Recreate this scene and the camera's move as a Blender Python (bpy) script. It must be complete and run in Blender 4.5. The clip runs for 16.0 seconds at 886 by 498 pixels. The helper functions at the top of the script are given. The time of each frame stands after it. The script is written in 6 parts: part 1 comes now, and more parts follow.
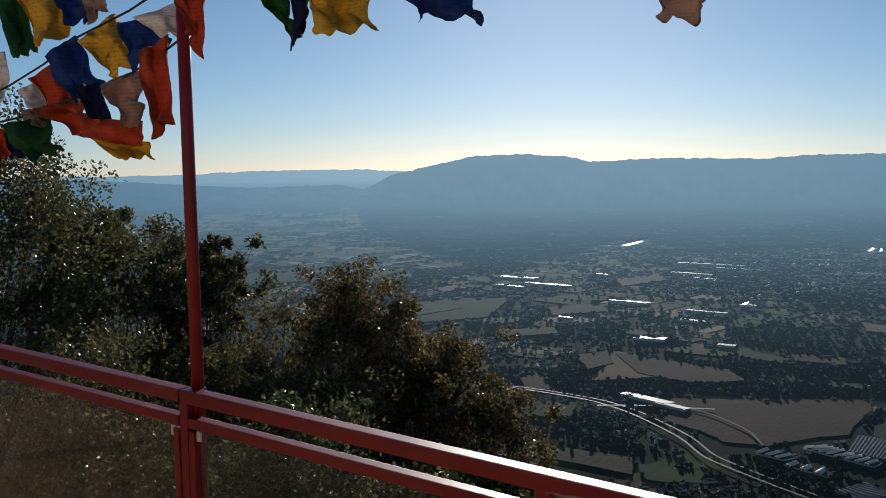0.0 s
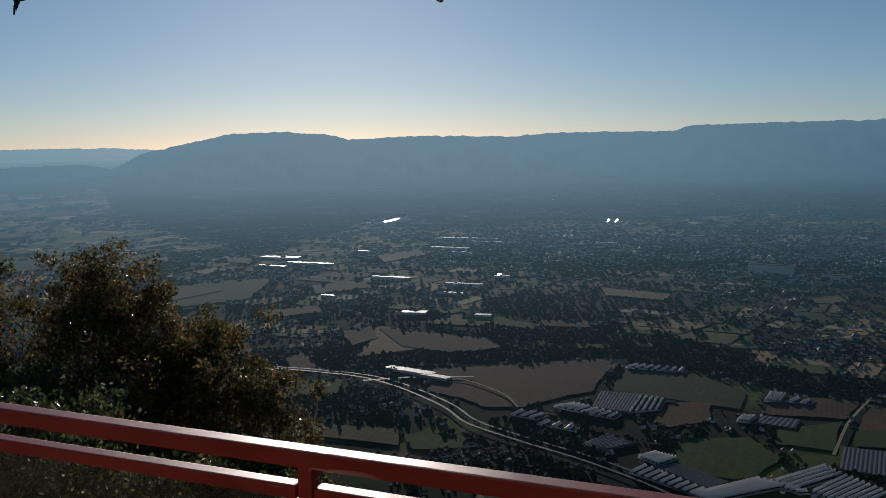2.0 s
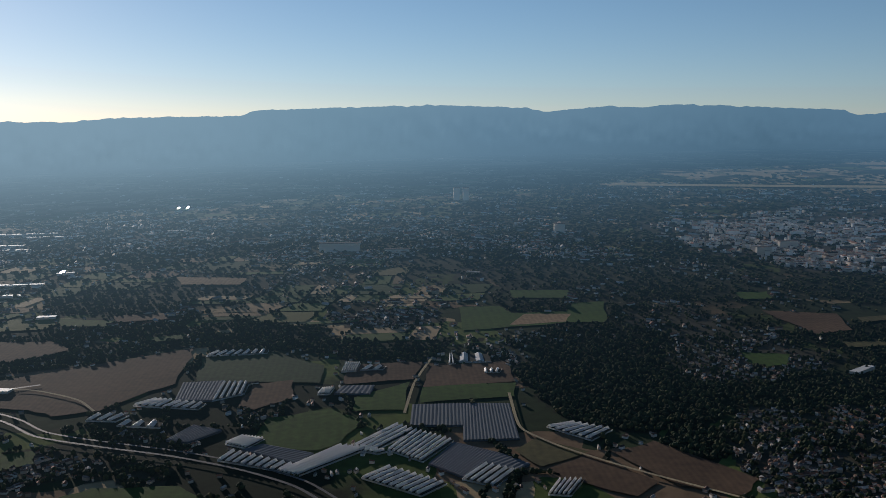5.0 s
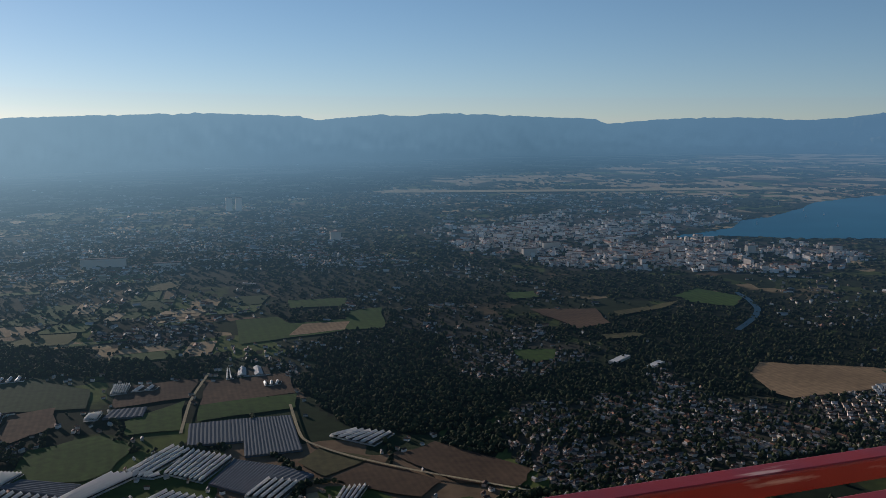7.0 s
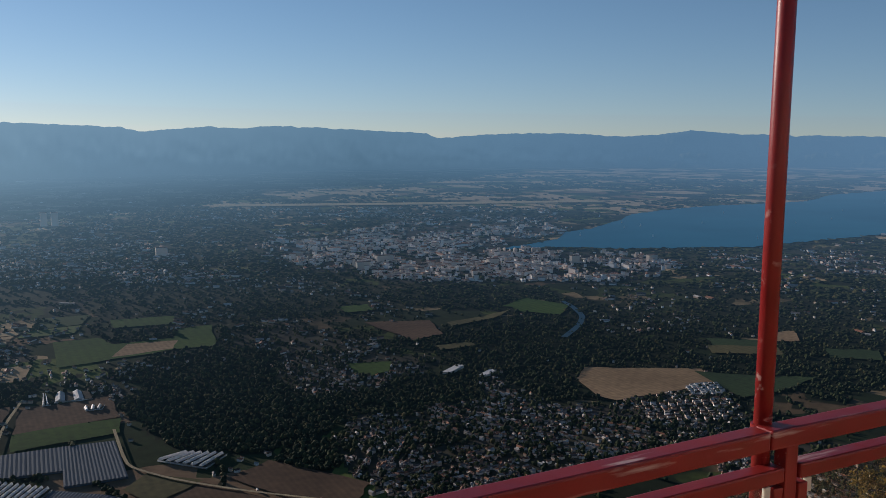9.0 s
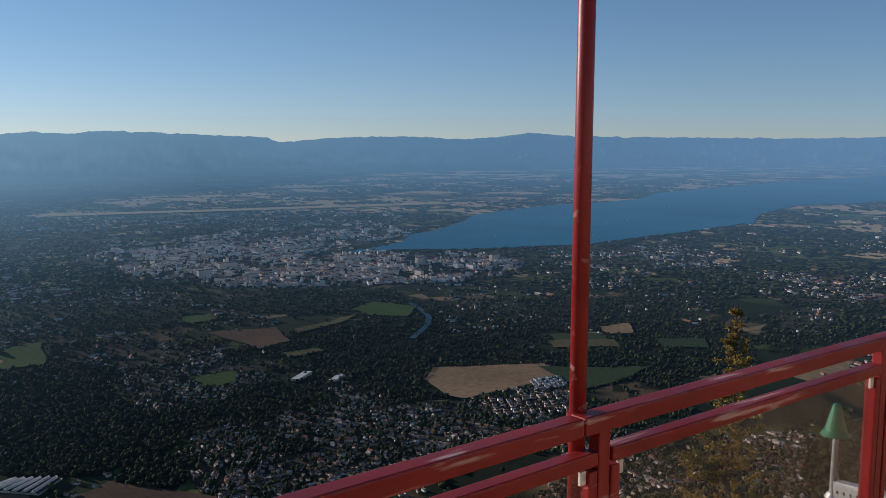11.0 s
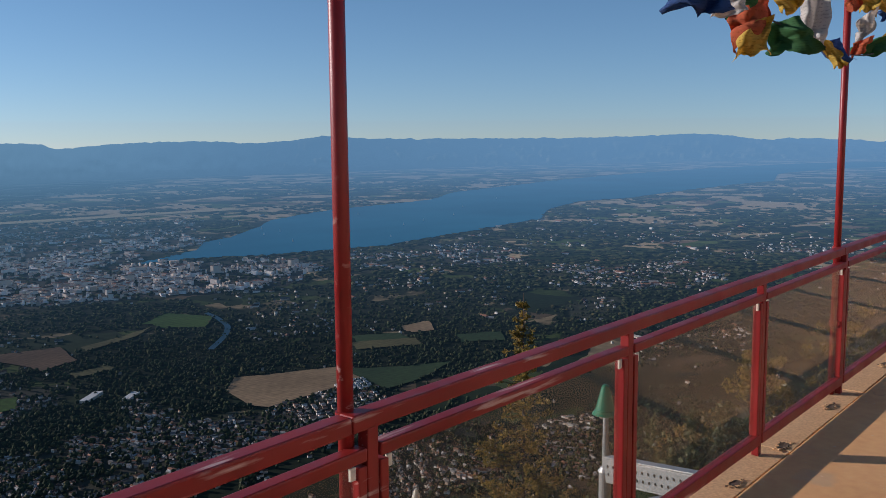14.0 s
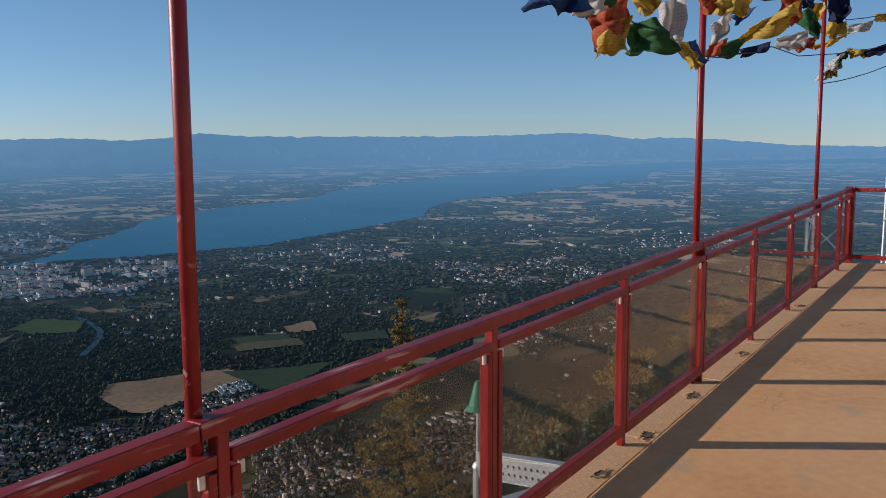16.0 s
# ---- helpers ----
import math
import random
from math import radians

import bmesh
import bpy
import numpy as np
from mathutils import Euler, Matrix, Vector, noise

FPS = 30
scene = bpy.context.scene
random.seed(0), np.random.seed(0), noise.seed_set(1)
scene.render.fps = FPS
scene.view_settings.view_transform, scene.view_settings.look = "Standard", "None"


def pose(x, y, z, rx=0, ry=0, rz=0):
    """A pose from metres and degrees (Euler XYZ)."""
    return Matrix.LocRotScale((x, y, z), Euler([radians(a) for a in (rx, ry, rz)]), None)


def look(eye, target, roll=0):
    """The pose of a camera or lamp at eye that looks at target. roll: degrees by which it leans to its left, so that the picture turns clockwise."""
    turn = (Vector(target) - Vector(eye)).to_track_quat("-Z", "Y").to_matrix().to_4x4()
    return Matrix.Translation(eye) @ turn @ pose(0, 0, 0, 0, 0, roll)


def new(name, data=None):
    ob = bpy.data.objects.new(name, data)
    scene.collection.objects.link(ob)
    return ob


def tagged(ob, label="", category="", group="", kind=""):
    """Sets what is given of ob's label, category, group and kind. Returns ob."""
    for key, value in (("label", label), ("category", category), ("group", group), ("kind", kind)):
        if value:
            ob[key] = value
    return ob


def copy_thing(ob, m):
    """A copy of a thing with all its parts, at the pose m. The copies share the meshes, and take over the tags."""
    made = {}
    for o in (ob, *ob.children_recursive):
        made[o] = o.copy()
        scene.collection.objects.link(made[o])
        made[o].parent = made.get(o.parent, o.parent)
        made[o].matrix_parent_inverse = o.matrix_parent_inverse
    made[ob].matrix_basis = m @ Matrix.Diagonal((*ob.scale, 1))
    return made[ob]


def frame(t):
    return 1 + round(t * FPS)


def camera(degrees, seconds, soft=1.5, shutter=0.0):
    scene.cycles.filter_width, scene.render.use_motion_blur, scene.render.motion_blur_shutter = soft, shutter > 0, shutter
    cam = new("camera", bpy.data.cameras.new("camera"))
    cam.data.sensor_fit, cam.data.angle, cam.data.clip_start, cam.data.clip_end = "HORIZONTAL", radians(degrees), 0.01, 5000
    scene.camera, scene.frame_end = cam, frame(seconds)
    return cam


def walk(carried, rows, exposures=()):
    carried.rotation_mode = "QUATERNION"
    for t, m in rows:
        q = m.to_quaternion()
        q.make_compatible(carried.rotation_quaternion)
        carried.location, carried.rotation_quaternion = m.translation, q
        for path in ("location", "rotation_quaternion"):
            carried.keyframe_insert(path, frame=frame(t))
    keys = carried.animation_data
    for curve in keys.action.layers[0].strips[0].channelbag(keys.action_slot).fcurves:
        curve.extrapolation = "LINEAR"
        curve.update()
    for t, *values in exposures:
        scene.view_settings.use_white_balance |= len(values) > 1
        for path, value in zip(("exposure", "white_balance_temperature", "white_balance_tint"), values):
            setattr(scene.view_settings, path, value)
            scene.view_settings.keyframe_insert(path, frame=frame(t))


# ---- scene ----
cam = camera(51.89, 16.0, soft=0.65)
PATH = [
    (0.0, pose(-1.672, -0.548, 1.721, 83.72, 0.60, 37.79)),
    (0.5, pose(-1.686, -0.543, 1.714, 83.55, 0.73, 34.28)),
    (1.0, pose(-1.696, -0.532, 1.708, 83.34, 0.69, 30.77)),
    (1.5, pose(-1.683, -0.555, 1.713, 82.92, 0.50, 26.90)),
    (2.0, pose(-1.665, -0.529, 1.711, 82.21, 0.46, 22.80)),
    (2.5, pose(-1.643, -0.473, 1.711, 81.76, 0.72, 18.56)),
    (3.0, pose(-1.620, -0.404, 1.711, 81.63, 0.56, 14.29)),
    (3.5, pose(-1.597, -0.334, 1.707, 81.65, 0.18, 10.11)),
    (4.0, pose(-1.576, -0.276, 1.688, 81.79, 0.29, 5.94)),
    (4.5, pose(-1.559, -0.222, 1.675, 81.53, 0.32, 1.50)),
    (5.0, pose(-1.547, -0.173, 1.663, 81.12, 0.28, -3.76)),
    (7.5, pose(-1.524, 0.032, 1.574, 81.81, -0.12, -20.44)),
    (8.0, pose(-1.536, 0.055, 1.557, 81.93, -0.37, -23.00)),
    (8.5, pose(-1.566, 0.052, 1.554, 82.12, -0.49, -25.47)),
    (9.0, pose(-1.614, -0.001, 1.585, 82.49, -0.60, -28.32)),
    (11.5, pose(-1.584, -0.073, 1.595, 82.73, -0.09, -40.29)),
    (12.0, pose(-1.592, -0.102, 1.605, 82.72, 0.02, -42.49)),
    (12.5, pose(-1.606, -0.131, 1.608, 82.76, 0.00, -44.90)),
    (13.0, pose(-1.615, -0.149, 1.614, 83.04, 0.13, -47.12)),
    (13.5, pose(-1.607, -0.167, 1.611, 83.05, 0.34, -49.01)),
    (14.0, pose(-1.578, -0.178, 1.610, 82.92, 0.51, -50.93)),
    (14.5, pose(-1.545, -0.185, 1.605, 82.87, 0.67, -52.54)),
    (15.0, pose(-1.524, -0.193, 1.617, 82.79, 0.63, -54.29)),
    (15.5, pose(-1.511, -0.203, 1.617, 82.79, 0.37, -56.32)),
    (16.0, pose(-1.502, -0.212, 1.601, 82.77, 0.24, -58.32)),
]
EXPOSURES = [(0.0, -0.22, 5620, 11), (1.0, -0.50, 5700, 12), (2.0, -0.61, 5800, 13), (3.0, -0.38, 5850, 14), (4.5, -0.22, 5900, 15), (5.0, -0.06, 5920, 15), (8.0, 0.12, 6000, 18), (12.0, 0.32, 5740, 19), (16.0, 0.42, 5580, 16)]
walk(cam, PATH, EXPOSURES)

# ---- light: a low autumn sun ahead of the terrace, clear sky ----
SUN_AZ, SUN_EL = -29.8, 17.2          # degrees from +y towards +x, and above the horizon
world = bpy.data.worlds.new("sky")
scene.world = world
world.use_nodes = True
wn, wl = world.node_tree.nodes, world.node_tree.links
wn.clear()
sky = wn.new("ShaderNodeTexSky")
sky.sky_type = "NISHITA"
sky.sun_disc = False
sky.sun_elevation = radians(SUN_EL)
sky.sun_rotation = radians(SUN_AZ)
sky.altitude = 1100
sky.air_density, sky.dust_density, sky.ozone_density = 0.85, 0.34, 2.3
bg = wn.new("ShaderNodeBackground")
bg.inputs["Strength"].default_value = 0.068
wo = wn.new("ShaderNodeOutputWorld")
way = wn.new("ShaderNodeTexCoord")
dip = wn.new("ShaderNodeVectorMath")              # the horizon lies a little below eye level from this height
dip.operation = "ADD"
dip.inputs[1].default_value = (0, 0, 0.026)
wl.new(way.outputs["Generated"], dip.inputs[0])
wl.new(dip.outputs[0], sky.inputs["Vector"])
soft_sky = wn.new("ShaderNodeHueSaturation")     # thin haze pales the whole sky alike
soft_sky.inputs["Hue"].default_value, soft_sky.inputs["Saturation"].default_value = 0.486, 1.0
wl.new(sky.outputs[0], soft_sky.inputs["Color"])
wl.new(soft_sky.outputs[0], bg.inputs[0])
wl.new(bg.outputs[0], wo.inputs[0])
sun_way = Vector((math.sin(radians(SUN_AZ)) * math.cos(radians(SUN_EL)), math.cos(radians(SUN_AZ)) * math.cos(radians(SUN_EL)), math.sin(radians(SUN_EL))))
sun = new("sun", bpy.data.lights.new("sun", "SUN"))
sun.data.energy, sun.data.angle, sun.data.color = 3.8, radians(0.5), (1.0, 0.86, 0.68)
sun.matrix_world = look(sun_way * 50, (0, 0, 0))

# ---- materials ----


def nodes(name):
    m = bpy.data.materials.new(name)
    m.use_nodes = True
    nt = m.node_tree
    return m, nt, nt.nodes["Principled BSDF"]


def add(nt, kind, **values):
    n = nt.nodes.new(kind)
    for k, v in values.items():
        n.inputs[k].default_value = v
    return n


def ramp(nt, fac, stops):
    n = nt.nodes.new("ShaderNodeValToRGB")
    while len(n.color_ramp.elements) < len(stops):
        n.color_ramp.elements.new(0.5)
    for e, (p, c) in zip(n.color_ramp.elements, stops):
        e.position, e.color = p, (*c, 1)
    nt.links.new(fac, n.inputs[0])
    return n.outputs[0]


def mixc(nt, fac, a, b, mode="MIX"):
    n = nt.nodes.new("ShaderNodeMix")
    n.data_type, n.blend_type = "RGBA", mode
    for v, i in ((fac, 0), (a, 6), (b, 7)):
        if isinstance(v, (int, float)):
            n.inputs[i].default_value = v
        elif isinstance(v, tuple):
            n.inputs[i].default_value = (*v, 1)
        else:
            nt.links.new(v, n.inputs[i])
    return n.outputs[2]


def noise_of(nt, vec, scale, detail=4.0):
    n = add(nt, "ShaderNodeTexNoise", Scale=scale, Detail=detail)
    if vec is not None:
        nt.links.new(vec, n.inputs["Vector"])
    return n.outputs[0]


def bump(nt, b, height, strength, distance):
    n = add(nt, "ShaderNodeBump", Strength=strength, Distance=distance)
    nt.links.new(height, n.inputs["Height"])
    nt.links.new(n.outputs[0], b.inputs["Normal"])


def surface(name, c1, c2, rough=0.6, metal=0.0, scale=6.0, fine=60.0, relief=0.2, depth=0.004):
    """A plain surface with blotches at one scale and grain at another."""
    m, nt, b = nodes(name)
    geo = nt.nodes.new("ShaderNodeNewGeometry").outputs["Position"]
    big, small = noise_of(nt, geo, scale), noise_of(nt, geo, fine, 6)
    col = mixc(nt, big, c1, c2)
    col = mixc(nt, 0.35, col, ramp(nt, small, ((0.3, tuple(v * 0.6 for v in c1)), (0.7, tuple(min(1, v * 1.25) for v in c2)))))
    nt.links.new(col, b.inputs["Base Color"])
    b.inputs["Roughness"].default_value, b.inputs["Metallic"].default_value = rough, metal
    if relief:
        bump(nt, b, small, relief, depth)
    return m


# the far country: a plain lying 700 m below the terrace, drawn together with
# distance so that it ends within 4.7 km; REACH is the length of that drawing together
EYE0 = Vector((-1.6, -0.2, 1.63))
REACH, DROP = 4700.0, 700.0


def far(p):
    """Country coordinates (metres from the terrace, z from its height) to the scene."""
    p = np.asarray(p, float)
    r = np.hypot(p[..., 0], p[..., 1])
    return p * (REACH / (REACH + r))[..., None] + np.array(EYE0)


def haze_emission(m, nt, shader, amount=1.0):
    """Backdrop: haze painted as emission mixed into the far country's surfaces, more the farther they lie."""
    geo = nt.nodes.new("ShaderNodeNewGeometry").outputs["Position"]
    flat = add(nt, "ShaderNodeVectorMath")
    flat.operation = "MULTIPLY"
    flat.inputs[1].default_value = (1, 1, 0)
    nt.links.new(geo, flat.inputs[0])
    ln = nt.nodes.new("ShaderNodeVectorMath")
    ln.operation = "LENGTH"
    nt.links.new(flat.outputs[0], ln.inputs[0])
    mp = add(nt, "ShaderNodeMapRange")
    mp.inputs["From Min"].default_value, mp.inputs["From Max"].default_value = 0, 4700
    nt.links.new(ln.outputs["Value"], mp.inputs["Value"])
    k = HAZE
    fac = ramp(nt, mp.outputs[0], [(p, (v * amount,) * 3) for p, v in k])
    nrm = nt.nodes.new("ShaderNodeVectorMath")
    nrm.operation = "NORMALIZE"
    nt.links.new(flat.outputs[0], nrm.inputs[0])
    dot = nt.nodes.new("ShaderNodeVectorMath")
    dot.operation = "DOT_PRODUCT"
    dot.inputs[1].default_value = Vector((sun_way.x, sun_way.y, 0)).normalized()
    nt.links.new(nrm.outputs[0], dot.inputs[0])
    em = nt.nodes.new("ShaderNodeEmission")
    light = ramp(nt, dot.outputs["Value"], HAZE_GLOW_COLOUR)
    # towards the sun the painted haze pales further on the farthest ridges
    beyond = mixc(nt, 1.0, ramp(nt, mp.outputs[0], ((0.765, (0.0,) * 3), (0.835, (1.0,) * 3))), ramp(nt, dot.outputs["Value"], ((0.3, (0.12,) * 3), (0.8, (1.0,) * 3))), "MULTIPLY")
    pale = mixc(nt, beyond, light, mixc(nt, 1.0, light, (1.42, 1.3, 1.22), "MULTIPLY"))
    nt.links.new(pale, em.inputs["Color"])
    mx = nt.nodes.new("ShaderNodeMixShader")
    clear = nt.nodes.new("ShaderNodeMath")               # the painted haze is thicker towards the sun
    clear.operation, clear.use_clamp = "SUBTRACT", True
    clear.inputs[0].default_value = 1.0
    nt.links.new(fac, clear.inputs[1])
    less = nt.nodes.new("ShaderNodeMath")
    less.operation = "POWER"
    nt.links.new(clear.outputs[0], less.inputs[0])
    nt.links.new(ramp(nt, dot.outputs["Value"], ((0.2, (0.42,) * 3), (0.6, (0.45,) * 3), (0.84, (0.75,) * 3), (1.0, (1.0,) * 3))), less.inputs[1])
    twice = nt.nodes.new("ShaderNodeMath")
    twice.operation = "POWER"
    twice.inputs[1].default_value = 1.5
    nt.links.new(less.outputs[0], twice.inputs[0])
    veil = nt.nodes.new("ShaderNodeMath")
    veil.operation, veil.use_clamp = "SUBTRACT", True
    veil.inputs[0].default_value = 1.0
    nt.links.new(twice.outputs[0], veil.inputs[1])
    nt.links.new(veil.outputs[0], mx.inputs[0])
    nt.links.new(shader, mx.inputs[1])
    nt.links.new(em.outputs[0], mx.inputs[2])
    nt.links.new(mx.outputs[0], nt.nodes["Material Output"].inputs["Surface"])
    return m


# painted haze: strength by distance, then emission colour by angle to the sun
HAZE = ((0.24, 0.0), (0.30, 0.01), (0.40, 0.04), (0.50, 0.12), (0.58, 0.27), (0.66, 0.48), (0.74, 0.75), (0.81, 0.92), (0.88, 0.98))
HAZE_GLOW_COLOUR = ((0.0, (0.105, 0.205, 0.30)), (0.35, (0.095, 0.19, 0.275)), (0.6, (0.105, 0.205, 0.28)), (0.8, (0.15, 0.265, 0.34)), (0.9, (0.195, 0.32, 0.385)), (1.0, (0.27, 0.40, 0.455)))


def country(name, stops, rough=0.9, scale=0.004, relief=0.0, by="attribute", furrow=0.0, spec=0.2):
    m, nt, b = nodes(name)
    if by == "island":
        f = nt.nodes.new("ShaderNodeNewGeometry").outputs["Random Per Island"]
        col = ramp(nt, f, stops)
    else:
        at = nt.nodes.new("ShaderNodeAttribute")
        at.attribute_name = "country"
        vec = at.outputs["Vector"]
        col = ramp(nt, noise_of(nt, vec, scale, 8), stops)
        col = mixc(nt, 0.5, col, ramp(nt, noise_of(nt, vec, scale * 14, 5), ((0.3, (0.3, 0.3, 0.3)), (0.7, (0.75, 0.75, 0.7)))), "OVERLAY")
        if furrow:
            wv = add(nt, "ShaderNodeTexWave", Scale=furrow, Distortion=1.5, Detail=2.0)
            nt.links.new(vec, wv.inputs["Vector"])
            col = mixc(nt, 0.22, col, ramp(nt, wv.outputs[0], ((0.2, (0.35, 0.35, 0.35)), (0.8, (0.65, 0.65, 0.62)))), "OVERLAY")
    nt.links.new(col, b.inputs["Base Color"])
    b.inputs["Roughness"].default_value = rough
    b.inputs["Specular IOR Level"].default_value = spec
    # every country material gets the emissive haze on top of its colour
    return haze_emission(m, nt, b.outputs[0])


def ground_material():
    """Patchwork of small fields, meadows and woodland seen from high above."""
    m, nt, b = nodes("country_ground")
    at = nt.nodes.new("ShaderNodeAttribute")
    at.attribute_name = "country"
    vec = at.outputs["Vector"]
    wob = add(nt, "ShaderNodeTexNoise", Scale=0.002, Detail=3.0)
    nt.links.new(vec, wob.inputs["Vector"])
    sc = nt.nodes.new("ShaderNodeVectorMath")
    sc.operation = "MULTIPLY_ADD"
    sc.inputs[1].default_value = (260, 260, 0)
    nt.links.new(wob.outputs["Color"], sc.inputs[0])
    nt.links.new(vec, sc.inputs[2])
    v = add(nt, "ShaderNodeTexVoronoi", Scale=0.0042, Randomness=0.85)
    v.distance = "CHEBYCHEV"
    nt.links.new(sc.outputs[0], v.inputs["Vector"])
    sep = nt.nodes.new("ShaderNodeSeparateColor")
    nt.links.new(v.outputs["Color"], sep.inputs[0])
    crops = ramp(nt, sep.outputs[0], ((0.0, (0.018, 0.03, 0.012)), (0.25, (0.06, 0.085, 0.022)), (0.4, (0.025, 0.038, 0.016)), (0.55, (0.09, 0.115, 0.032)), (0.7, (0.17, 0.115, 0.07)), (0.84, (0.38, 0.28, 0.16))))
    nt.nodes[-1].color_ramp.interpolation = "CONSTANT"
    woods = ramp(nt, noise_of(nt, vec, 0.0016, 8), ((0.53, (0, 0, 0)), (0.57, (1, 1, 1))))
    straw = add(nt, "ShaderNodeTexVoronoi", Scale=0.0019, Randomness=0.9)
    straw.distance = "CHEBYCHEV"
    nt.links.new(sc.outputs[0], straw.inputs["Vector"])
    sep2 = nt.nodes.new("ShaderNodeSeparateColor")
    nt.links.new(straw.outputs["Color"], sep2.inputs[0])
    land = nt.nodes.new("ShaderNodeAttribute")
    land.attribute_name = "land"
    use = nt.nodes.new("ShaderNodeSeparateXYZ")
    nt.links.new(land.outputs["Vector"], use.inputs[0])
    wide = nt.nodes.new("ShaderNodeMath")
    wide.operation = "MULTIPLY"
    nt.links.new(ramp(nt, sep2.outputs[1], ((0.66, (0, 0, 0)), (0.67, (1, 1, 1)))), wide.inputs[0])
    nt.links.new(use.outputs[1], wide.inputs[1])
    crops = mixc(nt, wide.outputs[0], crops, (0.38, 0.29, 0.18))
    col = mixc(nt, woods, crops, (0.012, 0.019, 0.010))
    floor_of = ramp(nt, use.outputs[2], ((0.1, (0.012, 0.017, 0.009)), (0.5, (0.04, 0.042, 0.026)), (1.0, (0.05, 0.046, 0.038))))
    col = mixc(nt, ramp(nt, use.outputs[0], ((0.25, (0, 0, 0)), (0.55, (1, 1, 1)))), col, floor_of)
    col = mixc(nt, 0.5, col, ramp(nt, noise_of(nt, vec, 0.03, 6), ((0.3, (0.25, 0.25, 0.25)), (0.7, (0.7, 0.7, 0.68)))), "OVERLAY")
    nt.links.new(col, b.inputs["Base Color"])
    b.inputs["Roughness"].default_value = 0.95
    b.inputs["Specular IOR Level"].default_value = 0.1
    return haze_emission(m, nt, b.outputs[0])


M_GROUND = ground_material()
M_GREEN = country("meadow", ((0.3, (0.02, 0.05, 0.007)), (0.7, (0.042, 0.078, 0.011))), furrow=0.012)
M_DKGREEN = country("dark_crop", ((0.3, (0.02, 0.038, 0.015)), (0.7, (0.034, 0.055, 0.02))), furrow=0.02)
M_BROWN = country("ploughed_field", ((0.3, (0.066, 0.040, 0.024)), (0.7, (0.112, 0.07, 0.042))), furrow=0.025)
M_TAN = country("stubble_field", ((0.3, (0.17, 0.115, 0.065)), (0.7, (0.27, 0.185, 0.105))), furrow=0.02)
M_OLIVE = country("dry_meadow", ((0.3, (0.06, 0.055, 0.025)), (0.7, (0.10, 0.088, 0.036))), furrow=0.015)
M_PATCH = country("field_patchwork", ((0.0, (0.03, 0.045, 0.018)), (0.2, (0.045, 0.07, 0.022)), (0.4, (0.085, 0.115, 0.034)), (0.55, (0.12, 0.12, 0.045)), (0.7, (0.17, 0.115, 0.07)), (0.8, (0.28, 0.2, 0.11)), (1.0, (0.55, 0.41, 0.24))), by="island")
M_ROAD = country("far_road", ((0.3, (0.07, 0.068, 0.065)), (0.7, (0.12, 0.115, 0.11))), scale=0.02, rough=0.55)
M_TRACK = country("dirt_track", ((0.3, (0.3, 0.24, 0.15)), (0.7, (0.42, 0.34, 0.2))), scale=0.02)
M_WOODS = country("far_foliage", ((0.0, (0.014, 0.021, 0.011)), (0.5, (0.028, 0.039, 0.017)), (0.85, (0.055, 0.066, 0.025)), (1.0, (0.095, 0.08, 0.033))), by="island")
M_WALLS = country("far_house_walls", ((0.0, (0.32, 0.24, 0.18)), (0.4, (0.56, 0.46, 0.36)), (0.75, (0.74, 0.65, 0.55)), (0.92, (0.85, 0.8, 0.74)), (1.0, (0.52, 0.34, 0.24))), by="island")
M_TOWN = country("town_walls", ((0.0, (0.5, 0.38, 0.29)), (0.4, (0.7, 0.58, 0.48)), (0.75, (0.8, 0.73, 0.65)), (1.0, (0.86, 0.82, 0.78))), by="island")
M_ROOFS = country("far_house_roofs", ((0.0, (0.05, 0.04, 0.035)), (0.3, (0.16, 0.08, 0.05)), (0.5, (0.3, 0.14, 0.08)), (0.6, (0.09, 0.085, 0.08)), (0.8, (0.2, 0.19, 0.175)), (1.0, (0.5, 0.47, 0.43))), by="island", rough=0.7, spec=0.25)
M_GLASSROOF = country("greenhouse_glass", ((0.0, (0.075, 0.09, 0.105)), (0.6, (0.11, 0.125, 0.14)), (1.0, (0.17, 0.18, 0.19))), by="island", rough=0.8, spec=0.12)
M_WHITEROOF = country("white_sheeting", ((0.0, (0.3, 0.3, 0.29)), (1.0, (0.6, 0.59, 0.57))), by="island", rough=0.5, spec=0.4)


def film_material():
    """Milky growing-tunnel film, the sun shining through it."""
    m, nt, b = nodes("tunnel_film")
    col = ramp(nt, nt.nodes.new("ShaderNodeNewGeometry").outputs["Random Per Island"], ((0.0, (0.7, 0.69, 0.67)), (1.0, (0.88, 0.87, 0.84))))
    nt.links.new(col, b.inputs["Base Color"])
    b.inputs["Roughness"].default_value = 0.5
    b.inputs["Specular IOR Level"].default_value = 0.9
    tl = nt.nodes.new("ShaderNodeBsdfTranslucent")
    nt.links.new(col, tl.inputs["Color"])
    mx = nt.nodes.new("ShaderNodeMixShader")
    mx.inputs[0].default_value = 0.5
    nt.links.new(b.outputs[0], mx.inputs[1])
    nt.links.new(tl.outputs[0], mx.inputs[2])
    return haze_emission(m, nt, mx.outputs[0])


M_FILM = film_material()
M_GAP = country("dark_gap", ((0.3, (0.03, 0.027, 0.02)), (0.7, (0.06, 0.05, 0.036))), scale=0.05)
M_GUTTER = country("greenhouse_gutter", ((0.3, (0.1, 0.11, 0.12)), (0.7, (0.16, 0.17, 0.18))), scale=0.05)
